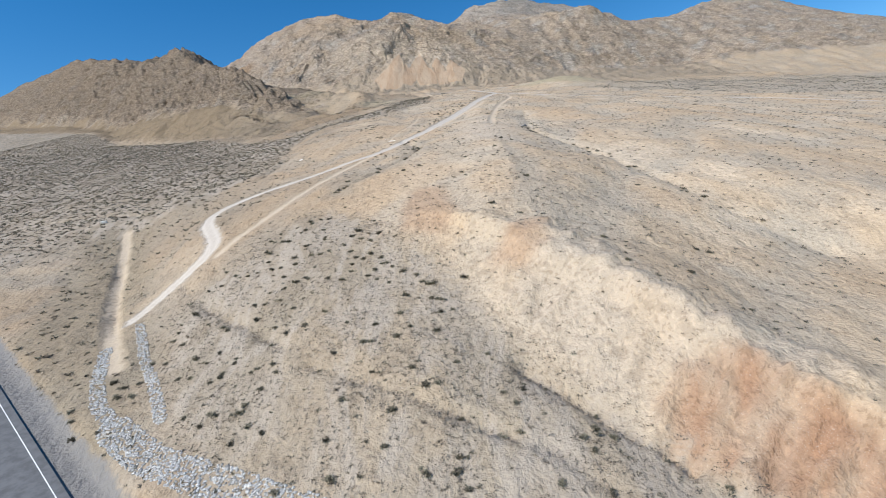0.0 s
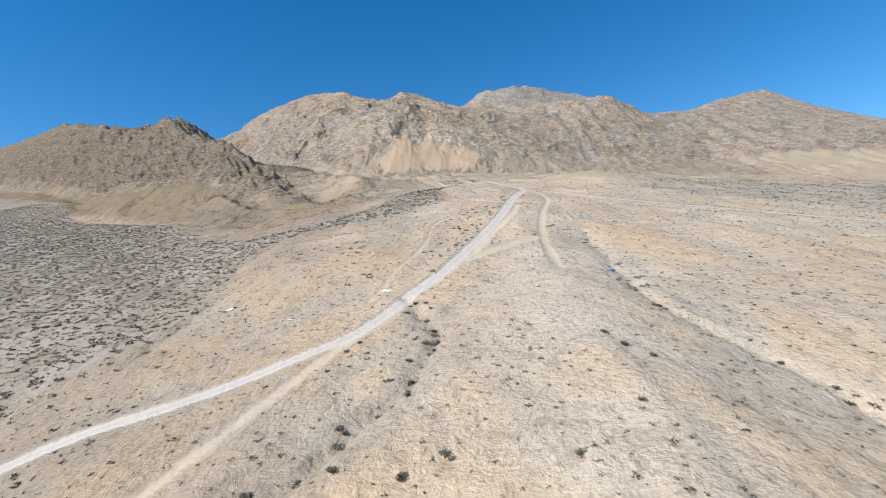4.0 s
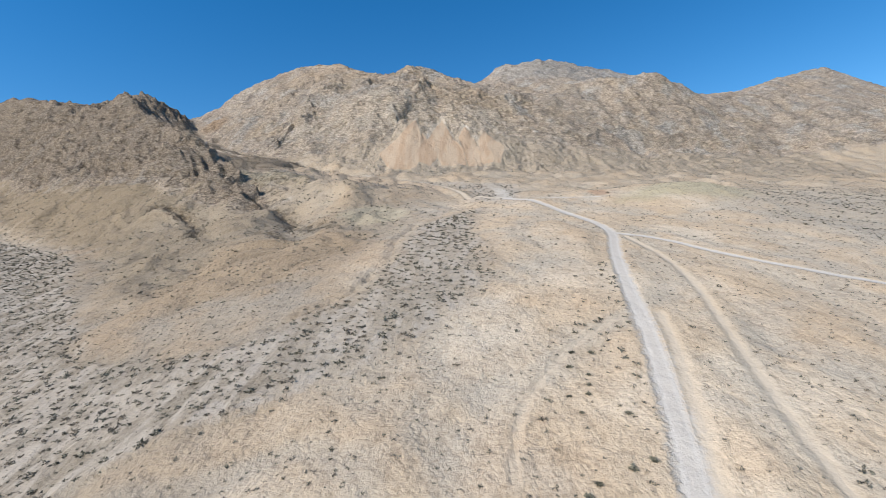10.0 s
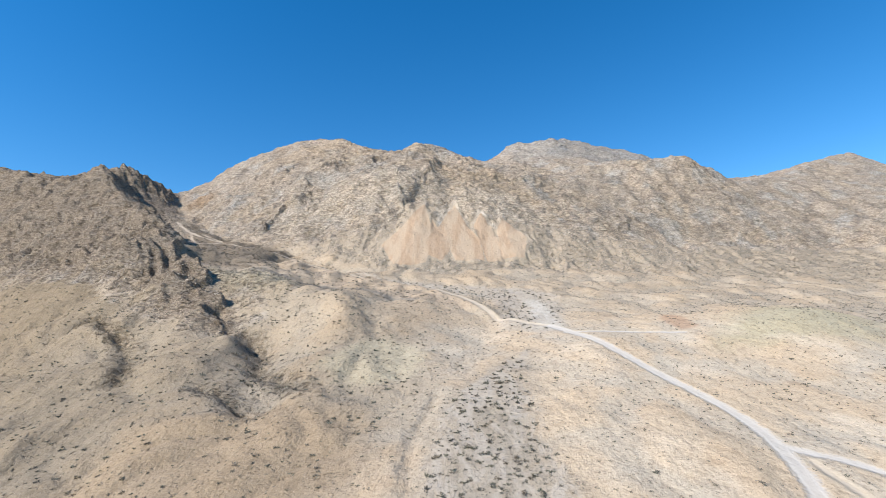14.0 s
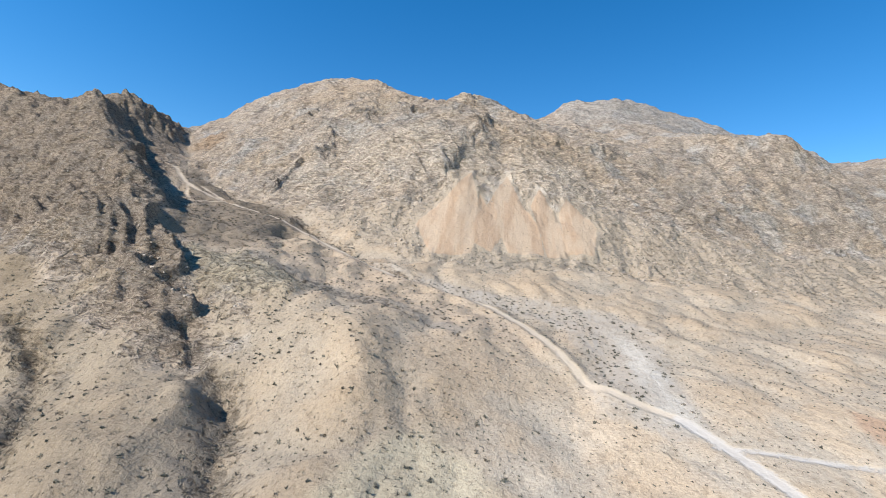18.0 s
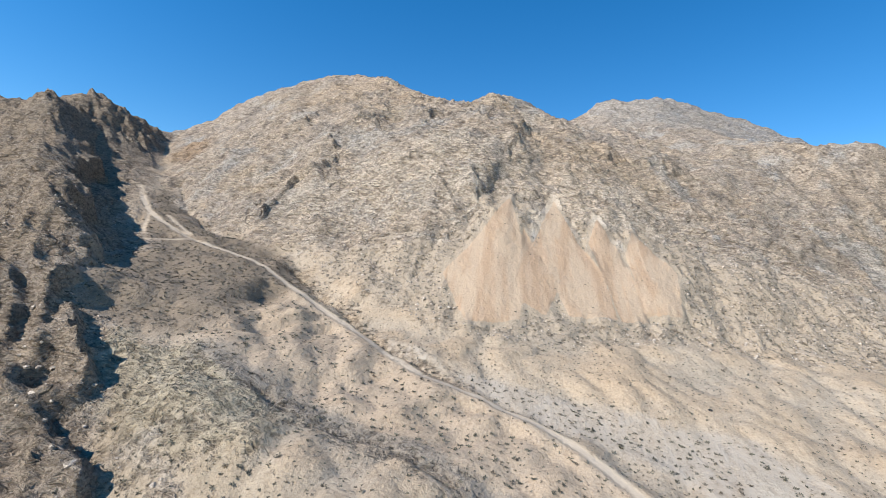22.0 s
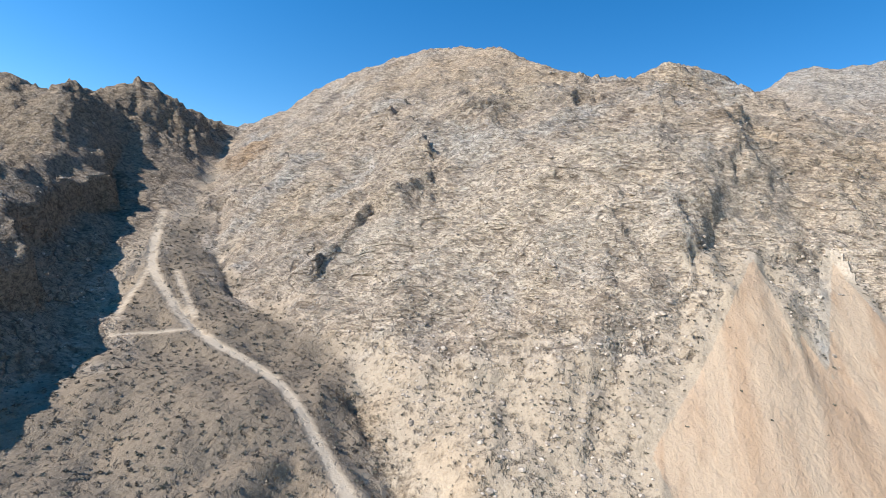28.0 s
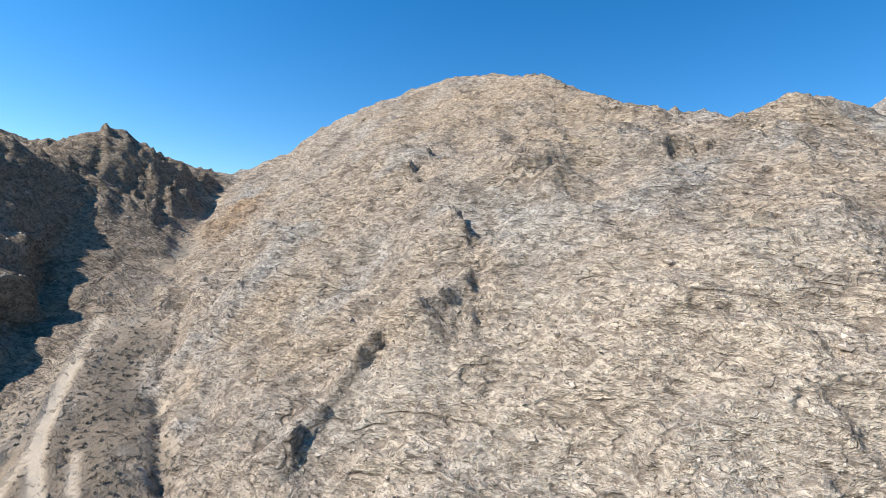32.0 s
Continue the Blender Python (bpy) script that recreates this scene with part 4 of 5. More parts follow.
    hmix = nt.nodes.new("ShaderNodeMix")
    link(nt, r_in, hmix.inputs[0]), link(nt, h_soil, hmix.inputs[2]), link(nt, h_rock, hmix.inputs[3])
    bumped(nt, sh, hmix.outputs[0], 1.0, 1.0)
    return m


def make_plain(name, colour, rough=0.9, vary=0.25, scale=6.0, metal=0.0, island=False, bump=0.02):
    m, nt, sh = material(name)
    pos = nt.nodes.new("ShaderNodeNewGeometry")
    n = noise_node(nt, pos.outputs["Position"], scale, 4, 0.65)
    dark = tuple(c * (1 - vary) for c in colour)
    light = tuple(min(1.0, c * (1 + vary)) for c in colour)
    col = mixed(nt, span(nt, n, 0.3, 0.7), dark, light)
    rnd = pos.outputs["Random Per Island"] if island else nt.nodes.new("ShaderNodeObjectInfo").outputs["Random"]
    v = span(nt, rnd, 0, 1, 0.6, 1.35)
    grey = nt.nodes.new("ShaderNodeCombineColor")
    for k in range(3):
        link(nt, v, grey.inputs[k])
    col = mixed(nt, 1.0, col, grey.outputs[0], "MULTIPLY")
    link(nt, col, sh.inputs["Base Color"])
    sh.inputs["Roughness"].default_value, sh.inputs["Metallic"].default_value = rough, metal
    sh.inputs["Specular IOR Level"].default_value = 0.2
    bumped(nt, sh, n, 0.6, bump)
    return m


DESERT = make_desert()
LEAF = make_plain("dry_leaf", (0.132, 0.12, 0.09), 0.85, 0.3, 2.0, island=True)
LEAF_BROWN = make_plain("brown_brush", (0.165, 0.137, 0.105), 0.9, 0.3, 2.0, island=True)
LEAF_ONE = make_plain("shrub_leaf", (0.15, 0.135, 0.096), 0.85, 0.3, 2.0)
STEM = make_plain("grey_stem", (0.20, 0.165, 0.125), 0.9, 0.3, 5.0)
STONE = make_plain("boulder_rock", (0.36, 0.30, 0.24), 0.95, 0.35, 0.9, island=True, bump=0.2)
RIPRAP = make_plain("riprap_stone", (0.43, 0.42, 0.40), 0.9, 0.3, 3.0, island=True, bump=0.05)
RIPRAP_ONE = make_plain("riprap_stone_single", (0.43, 0.42, 0.40), 0.9, 0.3, 3.0, bump=0.05)
ASPHALT = make_plain("asphalt", (0.25, 0.25, 0.252), 0.85, 0.18, 0.7, bump=0.01)
PAINT = make_plain("road_paint", (0.62, 0.62, 0.60), 0.7, 0.15, 3.0)
TARP = make_plain("blue_tarp", (0.05, 0.20, 0.42), 0.5, 0.25, 3.0)
BOARD = make_plain("white_board", (0.72, 0.70, 0.66), 0.7, 0.1, 3.0)
RUBBLE = make_plain("pale_rubble", (0.62, 0.57, 0.50), 0.9, 0.25, 3.0)
RUBBER = make_plain("old_rubber", (0.03, 0.03, 0.032), 0.85, 0.3, 4.0)


# ---- the ground sheet, cut into its pieces ----
def linked_mesh(name, verts, faces, mat, smooth_shade=False):
    me = bpy.data.meshes.new(name)
    me.from_pydata(verts, [], faces)
    me.materials.append(mat)
    if smooth_shade:
        me.shade_smooth()
    return me


idx = np.arange(nx * ny).reshape(ny, nx)
QUADS = np.stack([idx[:-1, :-1], idx[:-1, 1:], idx[1:, 1:], idx[1:, :-1]], -1).reshape(-1, 4)
P = np.stack([X, Y, Z], -1).reshape(-1, 3)
gy, gx = np.gradient(Z, GY, GX)
NORMAL = np.stack([-gx, -gy, np.ones_like(gx)], -1).reshape(-1, 3)
NORMAL /= np.linalg.norm(NORMAL, axis=1, keepdims=True)
ROCKY = ROCK.copy()  # patches of bare rock that show through the slopes
for poly, most in ((TALUS, -3.5), (BRUSHY, -5.5), (FACETS, -9.5), (WEST_HILLS, -7.5), (OUTCROP, 1.0)):
    ROCKY = np.maximum(ROCKY, np.minimum(zone(poly, X, Y), most))
for key in ("ga", "gb", "gc", "k", "i"):
    ROCKY = np.maximum(ROCKY, 3.0 - near(CHANNELS[key][0], X, Y))
ROCKY = np.where(CONE > -3, -30.0, ROCKY)
O_ROAD = road_frame(X, Y)[1]
SHOULDER = np.clip(np.minimum(O_ROAD + 1.0, 6.2 - O_ROAD), -8, 6)
KINDS = np.stack([GRAVEL, TANWAY, WASHES, np.ones_like(X)], -1).reshape(-1, 4)
MARKS = np.stack([np.clip(ROCKY, -30, 30), SHOULDER, CONE, np.ones_like(X)], -1).reshape(-1, 4)
TONES = np.concatenate([TONE, np.ones(X.shape + (1,))], -1).reshape(-1, 4)


def ground_piece(name, keep, label, category):
    quads = QUADS[keep]
    used, inv = np.unique(quads, return_inverse=True)
    me = bpy.data.meshes.new(name)
    nq = len(quads)
    me.vertices.add(len(used))
    me.vertices.foreach_set("co", P[used].astype(np.float32).ravel())
    me.loops.add(nq * 4)
    me.loops.foreach_set("vertex_index", inv.reshape(-1).astype(np.int32))
    me.polygons.add(nq)
    me.polygons.foreach_set("loop_start", np.arange(0, nq * 4, 4, dtype=np.int32))
    me.update(calc_edges=True)
    me.shade_smooth()
    for key, data in (("tone", TONES), ("kinds", KINDS), ("marks", MARKS)):
        a = me.attributes.new(key, "FLOAT_COLOR", "POINT")
        a.data.foreach_set("color", data[used].astype(np.float32).ravel())
    me.normals_split_custom_set_from_vertices(NORMAL[used].tolist())
    me.materials.append(DESERT)
    return tagged(new(name, me), label, category, kind="structure")


def middle(a):
    return ((a[:-1, :-1] + a[:-1, 1:] + a[1:, 1:] + a[1:, :-1]) / 4).reshape(-1)


mX, mY, mRock, mGravel, mTan, mWash = (middle(a) for a in (X, Y, ROCK, GRAVEL, TANWAY, WASHES))
mCone = middle(CONE)
rock_piece = (mRock > 0) & (mY > 600)
west = rock_piece & (middle(zone(ROCK_WEST, X, Y)) > middle(zone(ROCK_MAIN, X, Y)))
far_piece = rock_piece & ~west & (mY > 1175) & (mX > 10)
east = rock_piece & ~west & ~far_piece & (mX > 110)
main = rock_piece & ~west & ~far_piece & ~east
gravel_piece = ~rock_piece & (mGravel > 0)
tan_piece = ~rock_piece & ~gravel_piece & (mTan > 0)
cone_piece = ~rock_piece & ~gravel_piece & ~tan_piece & (mCone > 0)
wash_piece = ~rock_piece & ~gravel_piece & ~tan_piece & ~cone_piece & (mWash > 0) & (np.abs(mX) < 700)
rest = ~(rock_piece | gravel_piece | tan_piece | cone_piece | wash_piece)
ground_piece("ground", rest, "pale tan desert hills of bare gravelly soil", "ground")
ground_piece("wash", wash_piece, "grey gravel wash dotted with dark desert shrubs", "wash")
ground_piece("gravel_track", gravel_piece, "pale grey gravel track with wheel ruts", "track")
ground_piece("dirt_track", tan_piece, "faint tan dirt track worn into the slope", "track")
ground_piece("talus_cone", cone_piece, "orange-tan fans of loose scree below the cliffs", "scree")
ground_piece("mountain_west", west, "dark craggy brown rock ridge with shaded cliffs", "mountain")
ground_piece("mountain_main", main, "broad craggy grey-brown desert mountain", "mountain")
ground_piece("mountain_east", east, "rugged brown rock range above the fan", "mountain")
ground_piece("mountain_far", far_piece, "distant pale grey bare mountain ridge", "mountain")


# ---- highway ----
def ribbon(o_from, o_to, lift, s_from, s_to, step=6.0):
    v, f = [], []
    for k, s in enumerate(np.arange(s_from, s_to + 0.1, step)):
        for o, low in ((o_from, 0.3), (o_from, 0), (o_to, 0), (o_to, 0.3)):
            p = ROAD_O + ROAD_D * s + ROAD_N * o
            v.append((p[0], p[1], float(road_height(s)) + lift - low))
        if k:
            b = 4 * (k - 1)
            f += [(b + c, b + c + 1, b + c + 5, b + c + 4) for c in range(3)]
    return v, f


road = tagged(new("road", linked_mesh("road", *ribbon(-9.2, 1.3, 0.02, -330, 330), ASPHALT)), "grey asphalt highway with a white edge line", "road", kind="structure")
v, f = ribbon(-0.08, 0.08, 0.026, -330, 330)
line_ob = new("edge_line", linked_mesh("edge_line", v, f, PAINT))
line_ob.parent = road

# ---- shrubs ----
rng = np.random.default_rng(7)


def shrub_template(leaves, seed, spread=1.0, tall=0.75, big=(0.32, 0.62)):
    """Leaf and twig blades of a bush one metre in radius: corners (n, 3, 3)."""
    r = np.random.default_rng(seed)
    out = []
    lumps = r.normal(0, 0.34, (5, 3)) * (1, 1, 0.4)
    for k in range(leaves):
        c = lumps[k % 5] + r.normal(0, 0.24, 3)
        c[2] = abs(c[2]) * 0.9 + 0.12
        d = c * (1, 1, 0.6) + r.normal(0, 0.25, 3)
        d /= np.linalg.norm(d) + 1e-6
        side = np.cross(d, r.normal(0, 1, 3))
        side /= np.linalg.norm(side) + 1e-6
        size = r.uniform(*big)
        tip = c + d * size * 1.1
        tip[2] = max(tip[2], 0.02)
        out.append((c - side * size * 0.55 - d * 0.1, c + side * size * 0.55 - d * 0.1, tip))
    out = np.array(out)
    out[..., 2] = np.maximum(out[..., 2] * tall, -0.05)
    return out * (spread, spread, 1.0)


def twig_template(count, seed):
    r = np.random.default_rng(seed)
    out = []
    for k in range(count):
        a = 2 * math.pi * k / count + r.uniform(-0.3, 0.3)
        d = np.array((math.cos(a) * 0.75, math.sin(a) * 0.75, r.uniform(0.45, 0.9)))
        side = np.array((-math.sin(a), math.cos(a), 0)) * 0.035
        out.append((-side, side, d))
        out.append((side + (0, 0, 0.03), -side + (0, 0, 0.03), d))
    return np.array(out)


def scatter(template, at, radius, turn, squash):
    """Copies of a template: corners (m * n, 3)."""
    c, s = np.cos(turn), np.sin(turn)
    t = template.reshape(-1, 3)
    x = (t[None, :, 0] * c[:, None] - t[None, :, 1] * s[:, None]) * radius[:, None]
    y = (t[None, :, 0] * s[:, None] + t[None, :, 1] * c[:, None]) * radius[:, None]
    z = t[None, :, 2] * (radius * squash)[:, None]
    return np.stack([x + at[:, 0:1], y + at[:, 1:2], z + at[:, 2:3]], -1).reshape(-1, 3)


def triangles(name, corners, mat):
    me = bpy.data.meshes.new(name)
    n = len(corners) // 3
    me.vertices.add(n * 3)
    me.vertices.foreach_set("co", corners.astype(np.float32).ravel())
    me.loops.add(n * 3)
    me.loops.foreach_set("vertex_index", np.arange(n * 3, dtype=np.int32))
    me.polygons.add(n)
    me.polygons.foreach_set("loop_start", np.arange(0, n * 3, 3, dtype=np.int32))
    me.update(calc_edges=True)
    me.materials.append(mat)
    return me


step = 2.5
sx, sy = np.meshgrid(np.arange(-560, 520, step), np.arange(22, 1000, step))
sx = (sx + rng.uniform(-1.15, 1.15, sx.shape)).ravel()
sy = (sy + rng.uniform(-1.15, 1.15, sy.shape)).ravel()


def share(lo, hi, poly):
    return smooth(lo, hi, zone(poly, sx, sy))


clump = fbm(sx, sy, 24, 3, 90)
patch = fbm(sx, sy, 9, 2, 94)
dense = np.maximum(share(-3, 4, WASH) * 1.0, share(-3, 3, LOWER_WASH) * 0.62)
dense = np.maximum(dense, share(-6, 6, BRUSHY) * 1.0)
dense = np.maximum(dense, share(-10, 10, WEST_HILLS) * 0.34)
dense = np.maximum(dense, np.maximum(share(-4, 6, FLAT) * 0.6, share(-4, 6, FACETS) * 0.5))
dense = np.maximum(dense, share(-20, 30, EAST_FLAT) * 0.40)
dense = np.maximum(dense, share(-6, 8, TALUS) * 0.95)
dense = np.maximum(dense, 0.75 * smooth(16, 6, near([(-128, 186), (-92, 110), (-66, 74)], sx, sy)))
for line, wide in ((CHANNELS['p'][0], 4), (CHANNELS['f'][0], 5), ([(-14, 245), (-9, 268), (-1, 298), (11, 342), (17, 375), (25, 412)], 5), ([(-8, 300), (-2, 330), (6, 365)], 5), ([(-190, 812), (-146, 764), (-100, 716), (-40, 692)], 7), ([(-150, 675), (-110, 663), (-40, 622)], 6), ([(-34, 236), (-40, 262), (-46, 300)], 8), (CHANNELS['ga'][0], 5), (CHANNELS['gb'][0], 5), (CHANNELS['gc'][0], 5), ([(-112, 498), (-125, 460), (-151, 440)], 4)):
    dense = np.maximum(dense, (0.9 if wide == 5 else 0.55) * smooth(wide, 1, near(line, sx, sy)))
dense = np.maximum(dense, 0.5 * share(-4, 6, TRACK_BRUSH))
hill = 0.30 + 0.16 * smooth(0, 0.5, clump) + 0.3 * smooth(-0.1, -0.55, gullies(sx, sy))
hill = np.where(sy > 600, hill + 0.16, hill)
prob = np.maximum(dense * (0.8 + 0.6 * patch), hill)
inrock = rock_depth(sx, sy)
prob *= np.where(inrock > 2, 0.55, 1.0)
prob *= np.where(cone_depth(sx, sy) > -1, 0.04, 1.0)
prob *= np.where(np.maximum(track_depth(GRAVEL_TRACKS, sx, sy), track_depth(TAN_TRACKS, sx, sy)) > -0.7, 0.0, 1.0)
prob *= np.where(zone(CREAM, sx, sy) > 0, 0.35, 1.0) * np.where(zone(PALE_RIDGE, sx, sy) > 0, 0.4, 1.0)
prob *= np.where(zone(BLUFF_RED, sx, sy) > -1, 0.0, 1.0)
prob *= np.where(near([(14, 574), (9, 589), (12, 620), (12, 645), (7, 690)], sx, sy) < 4.5, 0.1, 1.0)
so = road_frame(sx, sy)[1]
prob *= np.where(so < 5.5, 0.0, 1.0)
keep = rng.uniform(0, 1, sx.shape) < prob
sx, sy, dense, inrock = sx[keep], sy[keep], dense[keep], inrock[keep]
n = len(sx)
lush = np.clip(dense / 0.6, 0, 1)
rad = np.where(rng.uniform(0, 1, n) < 0.42 * lush + 0.03, rng.uniform(0.65, 1.05, n), rng.uniform(0.30, 0.58, n))
rad = np.where(zone(LOWER_WASH, sx, sy) > -2, rad * 0.95, np.where(zone(WASH, sx, sy) > 0, rad * 1.2, rad))
rad = np.where(sy > 600, np.clip(rad * 1.1, 0.4, 1.0), rad)
rad = np.where(inrock > 0, rad * 0.75, np.where(zone(TALUS, sx, sy) > 0, rad * 0.8, rad))
at = np.stack([sx, sy, surface(sx, sy) - 0.04], -1)
turn, squash = rng.uniform(0, 6.28, n), rng.uniform(0.6, 1.05, n)
brown = rng.uniform(0, 1, n) < np.where(smooth(-10, 10, zone(BRUSHY, sx, sy)) > 0.5, 0.8, 0.3)

# the large shrubs along the fan from the highway to the fork stand singly
single = (rad > 0.62) & (sy > 40) & (sy < 420) & (np.abs(sx - (0.06 * sy - 14)) < 75) & (zone(WASH, sx, sy) < 0)
order = np.flatnonzero(single)
order = order[np.argsort(np.abs(sx[order]) + 0.25 * sy[order])][:280]
lone = np.zeros(n, bool)
lone[order] = True
leaf_meshes = [triangles("foliage", shrub_template(120, 300 + k, big=(0.13, 0.32)).reshape(-1, 3), LEAF_ONE) for k in range(5)]
stem_meshes = [triangles("stems", twig_template(9, 400 + k).reshape(-1, 3), STEM) for k in range(5)]
for k in order:
    ob = new("desert_shrub", None)
    stems = new("stems", stem_meshes[k % 5])
    stems.parent = ob
    ob.matrix_world = Matrix.LocRotScale(Vector(at[k]), Euler((0, 0, turn[k])), Vector((rad[k], rad[k], rad[k] * squash[k])))
    leaf = new("foliage", leaf_meshes[k % 5])
    leaf.parent = ob
    size = "large spreading" if rad[k] > 1.1 else "rounded low"
    soil = "on grey wash gravel" if dense[k] > 0.3 else "on bare tan soil"
    tagged(ob, f"{size} dry olive desert shrub {soil}", "shrub", "shrubs on the fan")

for name, pick, leaves, mat, seed, label in (
    ("near_shrubs", ~brown & (sy < 480) & ~lone, 29, LEAF, 500, "dry olive desert shrubs scattered over gravel and soil"),
    ("near_brush", brown & (sy < 480) & ~lone, 28, LEAF_BROWN, 520, "brown leafless desert brush scattered over gravel"),
    ("slope_shrubs", ~brown & (sy >= 480), 14, LEAF, 540, "small dark shrubs dotted over hills and scree"),
    ("slope_brush", brown & (sy >= 480), 13, LEAF_BROWN, 560, "small brown bushes dotted over the slopes"),
):
    parts_ = []
    for k in range(4):
        sel = np.flatnonzero(pick)[k::4]
        if len(sel):
            parts_.append(scatter(shrub_template(leaves, seed + k, big=(0.24, 0.46) if leaves > 20 else (0.42, 0.8)), at[sel], rad[sel], turn[sel], squash[sel]))
    tagged(new(name, triangles(name, np.concatenate(parts_), mat)), label, "shrubs", kind="stuff")


# low tufts between the shrubs of the washes
tx = np.concatenate([rng.uniform(-70, 45, 40000), rng.uniform(-330, 45, 130000)])
ty = np.concatenate([rng.uniform(25, 140, 40000), rng.uniform(25, 640, 130000)])
tz = np.maximum(zone(WASH, tx, ty), zone(LOWER_WASH, tx, ty))
way = np.maximum(track_depth(GRAVEL_TRACKS, tx, ty), track_depth(TAN_TRACKS, tx, ty))
ok = ((tz > -2) & (rng.uniform(0, 1, tx.shape) < 0.45 + 0.8 * fbm(tx, ty, 12, 2, 130)) | (rng.uniform(0, 1, tx.shape) < 0.10) & (ty > 60)) & (way < -0.5) & (road_frame(tx, ty)[1] > 6)
tx, ty = tx[ok][:46000], ty[ok][:46000]
tr = rng.uniform(0.18, 0.42, len(tx))
tat = np.stack([tx, ty, surface(tx, ty) - 0.02], -1)
pieces = [scatter(shrub_template(7, 580 + k), tat[k::3], tr[k::3], rng.uniform(0, 6.28, len(tx[k::3])), rng.uniform(0.6, 1.0, len(tx[k::3]))) for k in range(3)]
tagged(new("dry_tufts", triangles("dry_tufts", np.concatenate(pieces), LEAF_BROWN)), "low dry grey-brown tufts between the shrubs", "tufts", kind="stuff")


# ---- stones ----
def stone_template(seed, sub=1):
    b = bmesh.new()
    bmesh.ops.create_icosphere(b, subdivisions=sub, radius=1.0)
    r = random.Random(seed)
    for vtx in b.verts:
        vtx.co *= r.uniform(0.7, 1.15)
        vtx.co.z *= 0.75
    tri = np.array([[tuple(l.vert.co) for l in face.loops] for face in b.faces])
    b.free()
    return tri


bx, by = rng.uniform(-440, 200, 60000), rng.uniform(620, 1080, 60000)
deep = rock_depth(bx, by)
rough = fbm(bx, by, 30, 3, 120)
apron = (zone(TALUS, bx, by) > -5) & (cone_depth(bx, by) < -1)
ok = ((deep > -2) | apron) & (rng.uniform(0, 1, bx.shape) < 0.10 + 0.30 * smooth(0, 0.4, rough) + 0.45 * apron)
bx, by = bx[ok][:11000], by[ok][:11000]
br = rng.gamma(2.0, 0.18, len(bx)) + 0.2
bat = np.stack([bx, by, surface(bx, by) - 0.15 * br], -1)
pieces = [scatter(stone_template(600 + k), bat[k::4], br[k::4], rng.uniform(0, 6.28, len(bx[k::4])), rng.uniform(0.6, 1.2, len(bx[k::4]))) for k in range(4)]
tagged(new("mountain_boulders", triangles("mountain_boulders", np.concatenate(pieces), STONE)), "angular brown boulders strewn over rocky slopes", "boulders", kind="stuff")

RIP_LINES = [([(-78, 98), (-72, 86), (-66, 77), (-58, 69)], 1.3), ([(-76, 108), (-66, 92), (-58, 81), (-50, 69)], 1.0), ([(-58, 69), (-48, 61), (-35, 54), (-24, 48), (-12, 42)], 2.6)]
rx, ry = rng.uniform(-84, -10, 40000), rng.uniform(40, 108, 40000)
inside = np.full(rx.shape, -9.0)
for line, half in RIP_LINES:
    inside = np.maximum(inside, half - near(line, rx, ry))
ok = (inside > 0) & (rng.uniform(0, 1, rx.shape) < 0.9)
rx, ry = rx[ok], ry[ok]
rr = rng.uniform(0.15, 0.34, len(rx))
rat = np.stack([rx, ry, surface(rx, ry) + 0.02], -1)
rt, rs = rng.uniform(0, 6.28, len(rx)), rng.uniform(0.7, 1.1, len(rx))
front = np.argsort(np.hypot(rx + 34, ry - 52))[:290]
mask = np.zeros(len(rx), bool)
mask[front] = True
pieces = []
for k in range(4):
    sel = np.flatnonzero(~mask)[k::4]
    pieces.append(scatter(stone_template(700 + k), rat[sel], rr[sel], rt[sel], rs[sel]))
riprap = tagged(new("riprap", None), "grey-white loose stones lining a roadside drain", "riprap", kind="structure")
riprap.location = (-34, 52, float(surface(np.array([-34.0]), np.array([52.0]))[0]))
inv = Matrix.Translation(-riprap.location)
bank = new("stone_bank", triangles("stone_bank", np.concatenate(pieces), RIPRAP))
bank.parent, bank.matrix_parent_inverse = riprap, inv
tagged(bank, kind="stuff")
stone_meshes = [triangles("stone", stone_template(760 + k).reshape(-1, 3), RIPRAP_ONE) for k in range(4)]
for k in front:
    ob = new("stone", stone_meshes[k % 4])
    ob.matrix_basis = Matrix.LocRotScale(Vector(rat[k]), Euler((0, 0, rt[k])), Vector((rr[k], rr[k], rr[k] * rs[k])))
    ob.parent, ob.matrix_parent_inverse = riprap, inv


# ---- loose things ----
def put(name, bm, mat, x, y, label, category, rz=0.0, tilt=(0, 0), lift=0.0, parent=None):
    me = bpy.data.meshes.new(name)
    bm.to_mesh(me)
    bm.free()
    me.materials.append(mat)
    ob = new(name, me)
    z = float(surface(np.array([float(x)]), np.array([float(y)]))[0])
    ob.matrix_world = pose(x, y, z + lift, tilt[0], tilt[1], rz)
    return tagged(ob, label, category)


def slab(w, d, h, bevel=0.02, crumple=0.0, cuts=0, seed=1):
    b = bmesh.new()
    bmesh.ops.create_cube(b, size=1.0)
    bmesh.ops.scale(b, vec=(w, d, h), verts=b.verts)
    bmesh.ops.translate(b, vec=(0, 0, h / 2), verts=b.verts)
    bmesh.ops.bevel(b, geom=b.edges[:], offset=bevel, segments=1, affect="EDGES")
    if cuts:
        bmesh.ops.subdivide_edges(b, edges=b.edges[:], cuts=cuts, use_grid_fill=True)
        for vtx in b.verts:
            vtx.co.z += crumple * noise.noise(vtx.co * 1.3 + Vector((seed, 0, 0)))
    return b


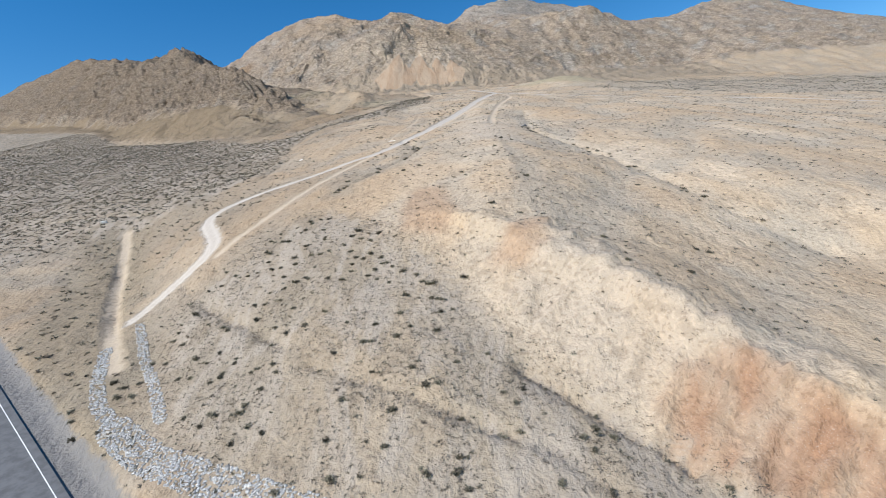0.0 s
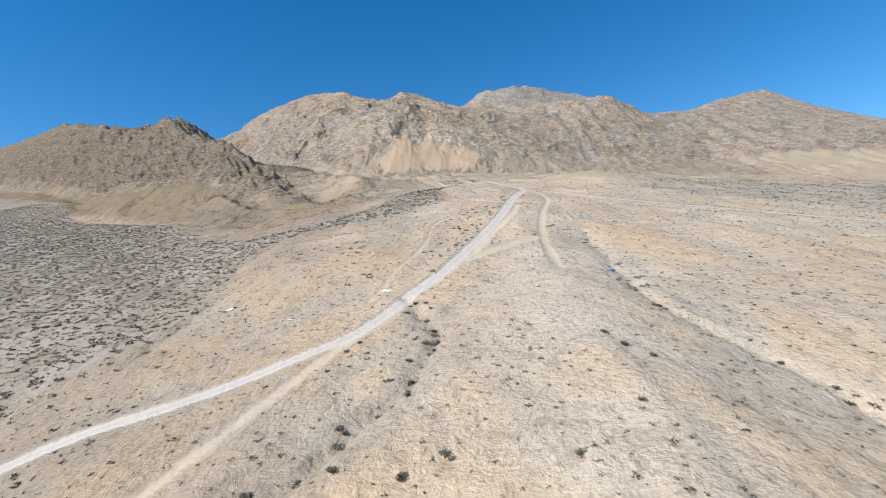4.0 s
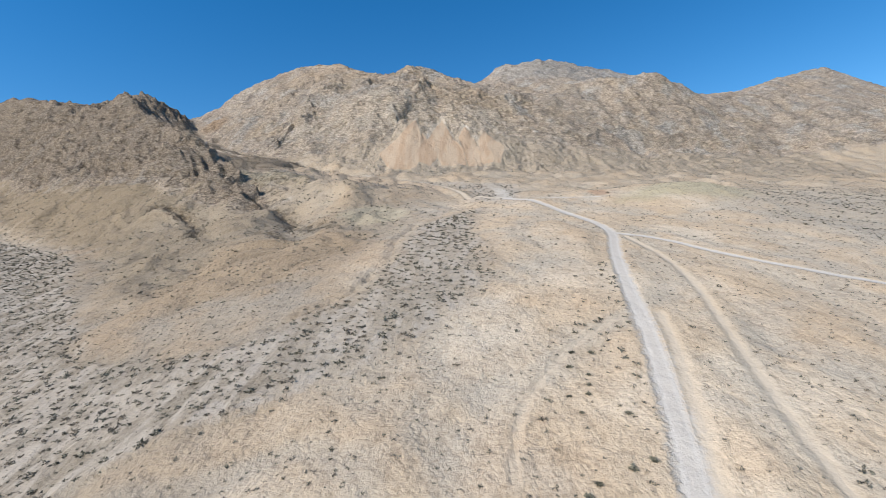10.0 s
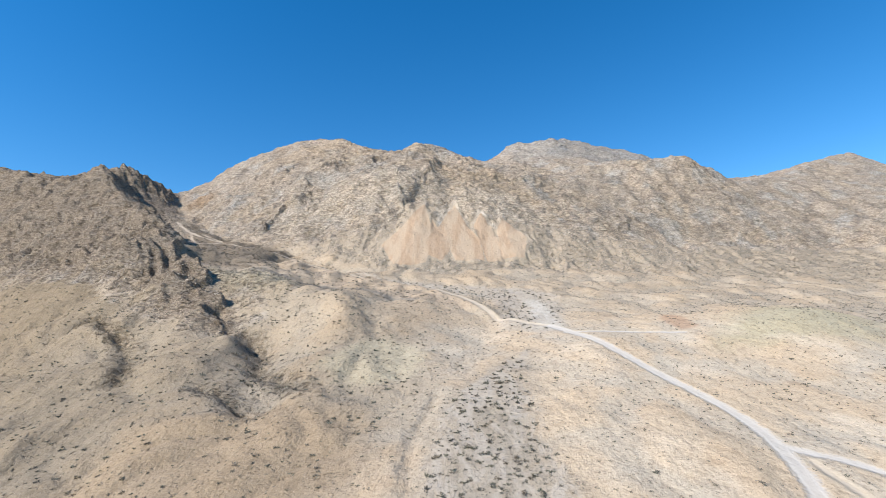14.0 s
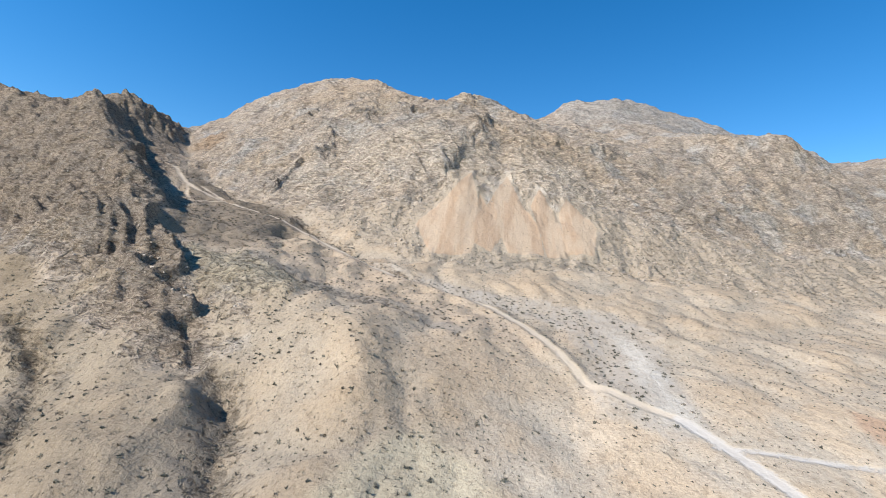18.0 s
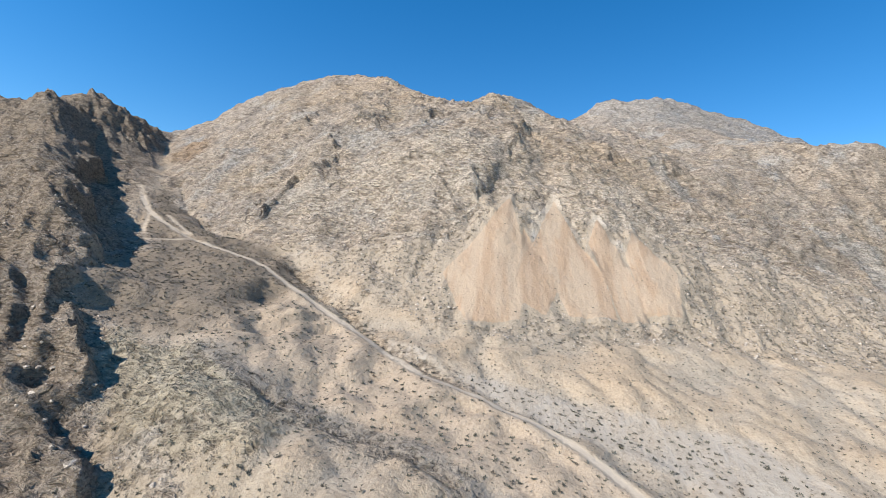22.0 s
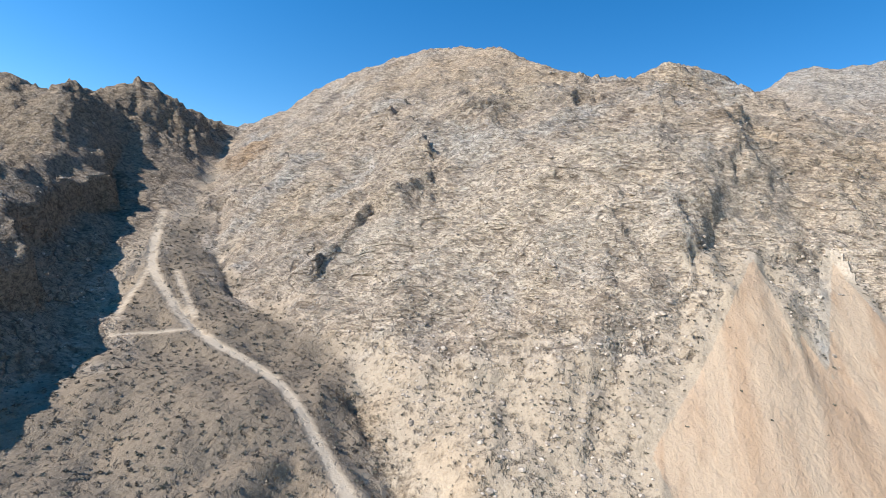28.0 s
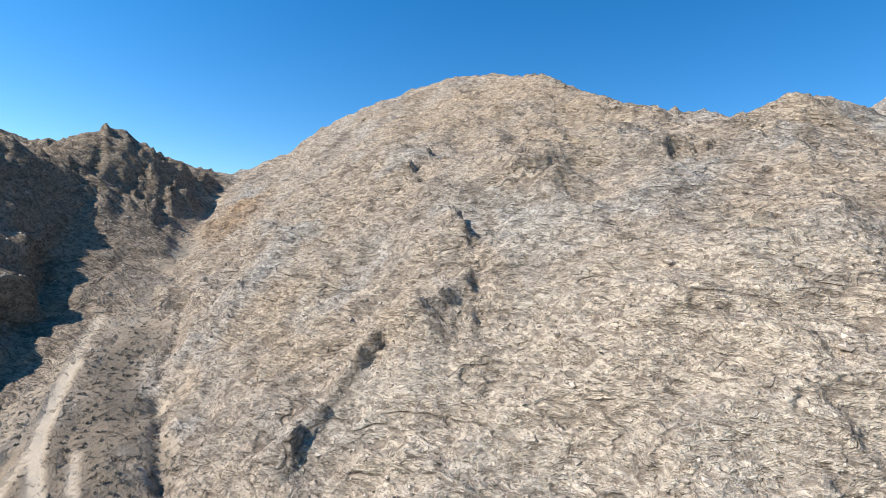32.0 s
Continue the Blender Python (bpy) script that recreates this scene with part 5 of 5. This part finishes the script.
def rubble_heap(count, spread, size, seed):
    b = bmesh.new()
    r = random.Random(seed)
    for _ in range(count):
        a, d = r.uniform(0, 6.28), spread * math.sqrt(r.random())
        made = bmesh.ops.create_cube(b, size=1.0)["verts"]
        bmesh.ops.scale(b, vec=(r.uniform(0.4, 1.2) * size, r.uniform(0.3, 0.9) * size, r.uniform(0.15, 0.5) * size), verts=made)
        bmesh.ops.rotate(b, cent=(0, 0, 0), matrix=Euler((r.uniform(-0.4, 0.4), r.uniform(-0.4, 0.4), r.uniform(0, 6.28))).to_matrix(), verts=made)
        bmesh.ops.translate(b, vec=(d * math.cos(a), d * math.sin(a), 0.08 + 0.35 * size * max(0, 1 - d / spread)), verts=made)
    return b


put("tarp", slab(2.2, 1.5, 0.12, 0.03, 0.35, 5, 3), TARP, 34, 240, "crumpled blue tarp in a shrubby gully", "tarp", 25, lift=0.1)
put("rubble_heap", rubble_heap(46, 1.6, 0.45, 5), RUBBLE, -26, 230, "low heap of dumped pale rubble beside a track", "rubble")
put("rubble_heap", rubble_heap(26, 1.1, 0.4, 8), RUBBLE, -58, 68, "small heap of white rock by the road bank", "rubble")
put("board", slab(1.9, 0.9, 0.06), BOARD, -70, 238, "flat white board lying on the spur slope", "board", 60, (6, -8), 0.25)
put("board", slab(1.7, 0.5, 0.05), BOARD, -48, 221, "narrow white board lying on the ground", "board", 15, lift=0.15)
put("board", slab(1.4, 0.35, 0.05), BOARD, -30, 238, "thin pale plank lying near the tan track", "board", 80, lift=0.15)
put("concrete_block", slab(2.0, 1.2, 0.9, 0.08), BOARD, -140, 196, "white concrete block at the plain's edge", "block", 20)
tyre = bmesh.new()
ring = [(math.cos(a) * (0.62 + 0.2 * math.cos(c)), math.sin(a) * (0.62 + 0.2 * math.cos(c)), 0.2 + 0.2 * math.sin(c)) for a in np.linspace(0, 2 * math.pi, 20, endpoint=False) for c in np.linspace(0, 2 * math.pi, 8, endpoint=False)]
vs = [tyre.verts.new(p) for p in ring]
for i in range(20):
    for j in range(8):
        tyre.faces.new((vs[8 * i + j], vs[8 * ((i + 1) % 20) + j], vs[8 * ((i + 1) % 20) + (j + 1) % 8], vs[8 * i + (j + 1) % 8]))
put("tyre", tyre, RUBBER, 8, 716, "discarded black rubber tyre on the gravel flat", "tyre")
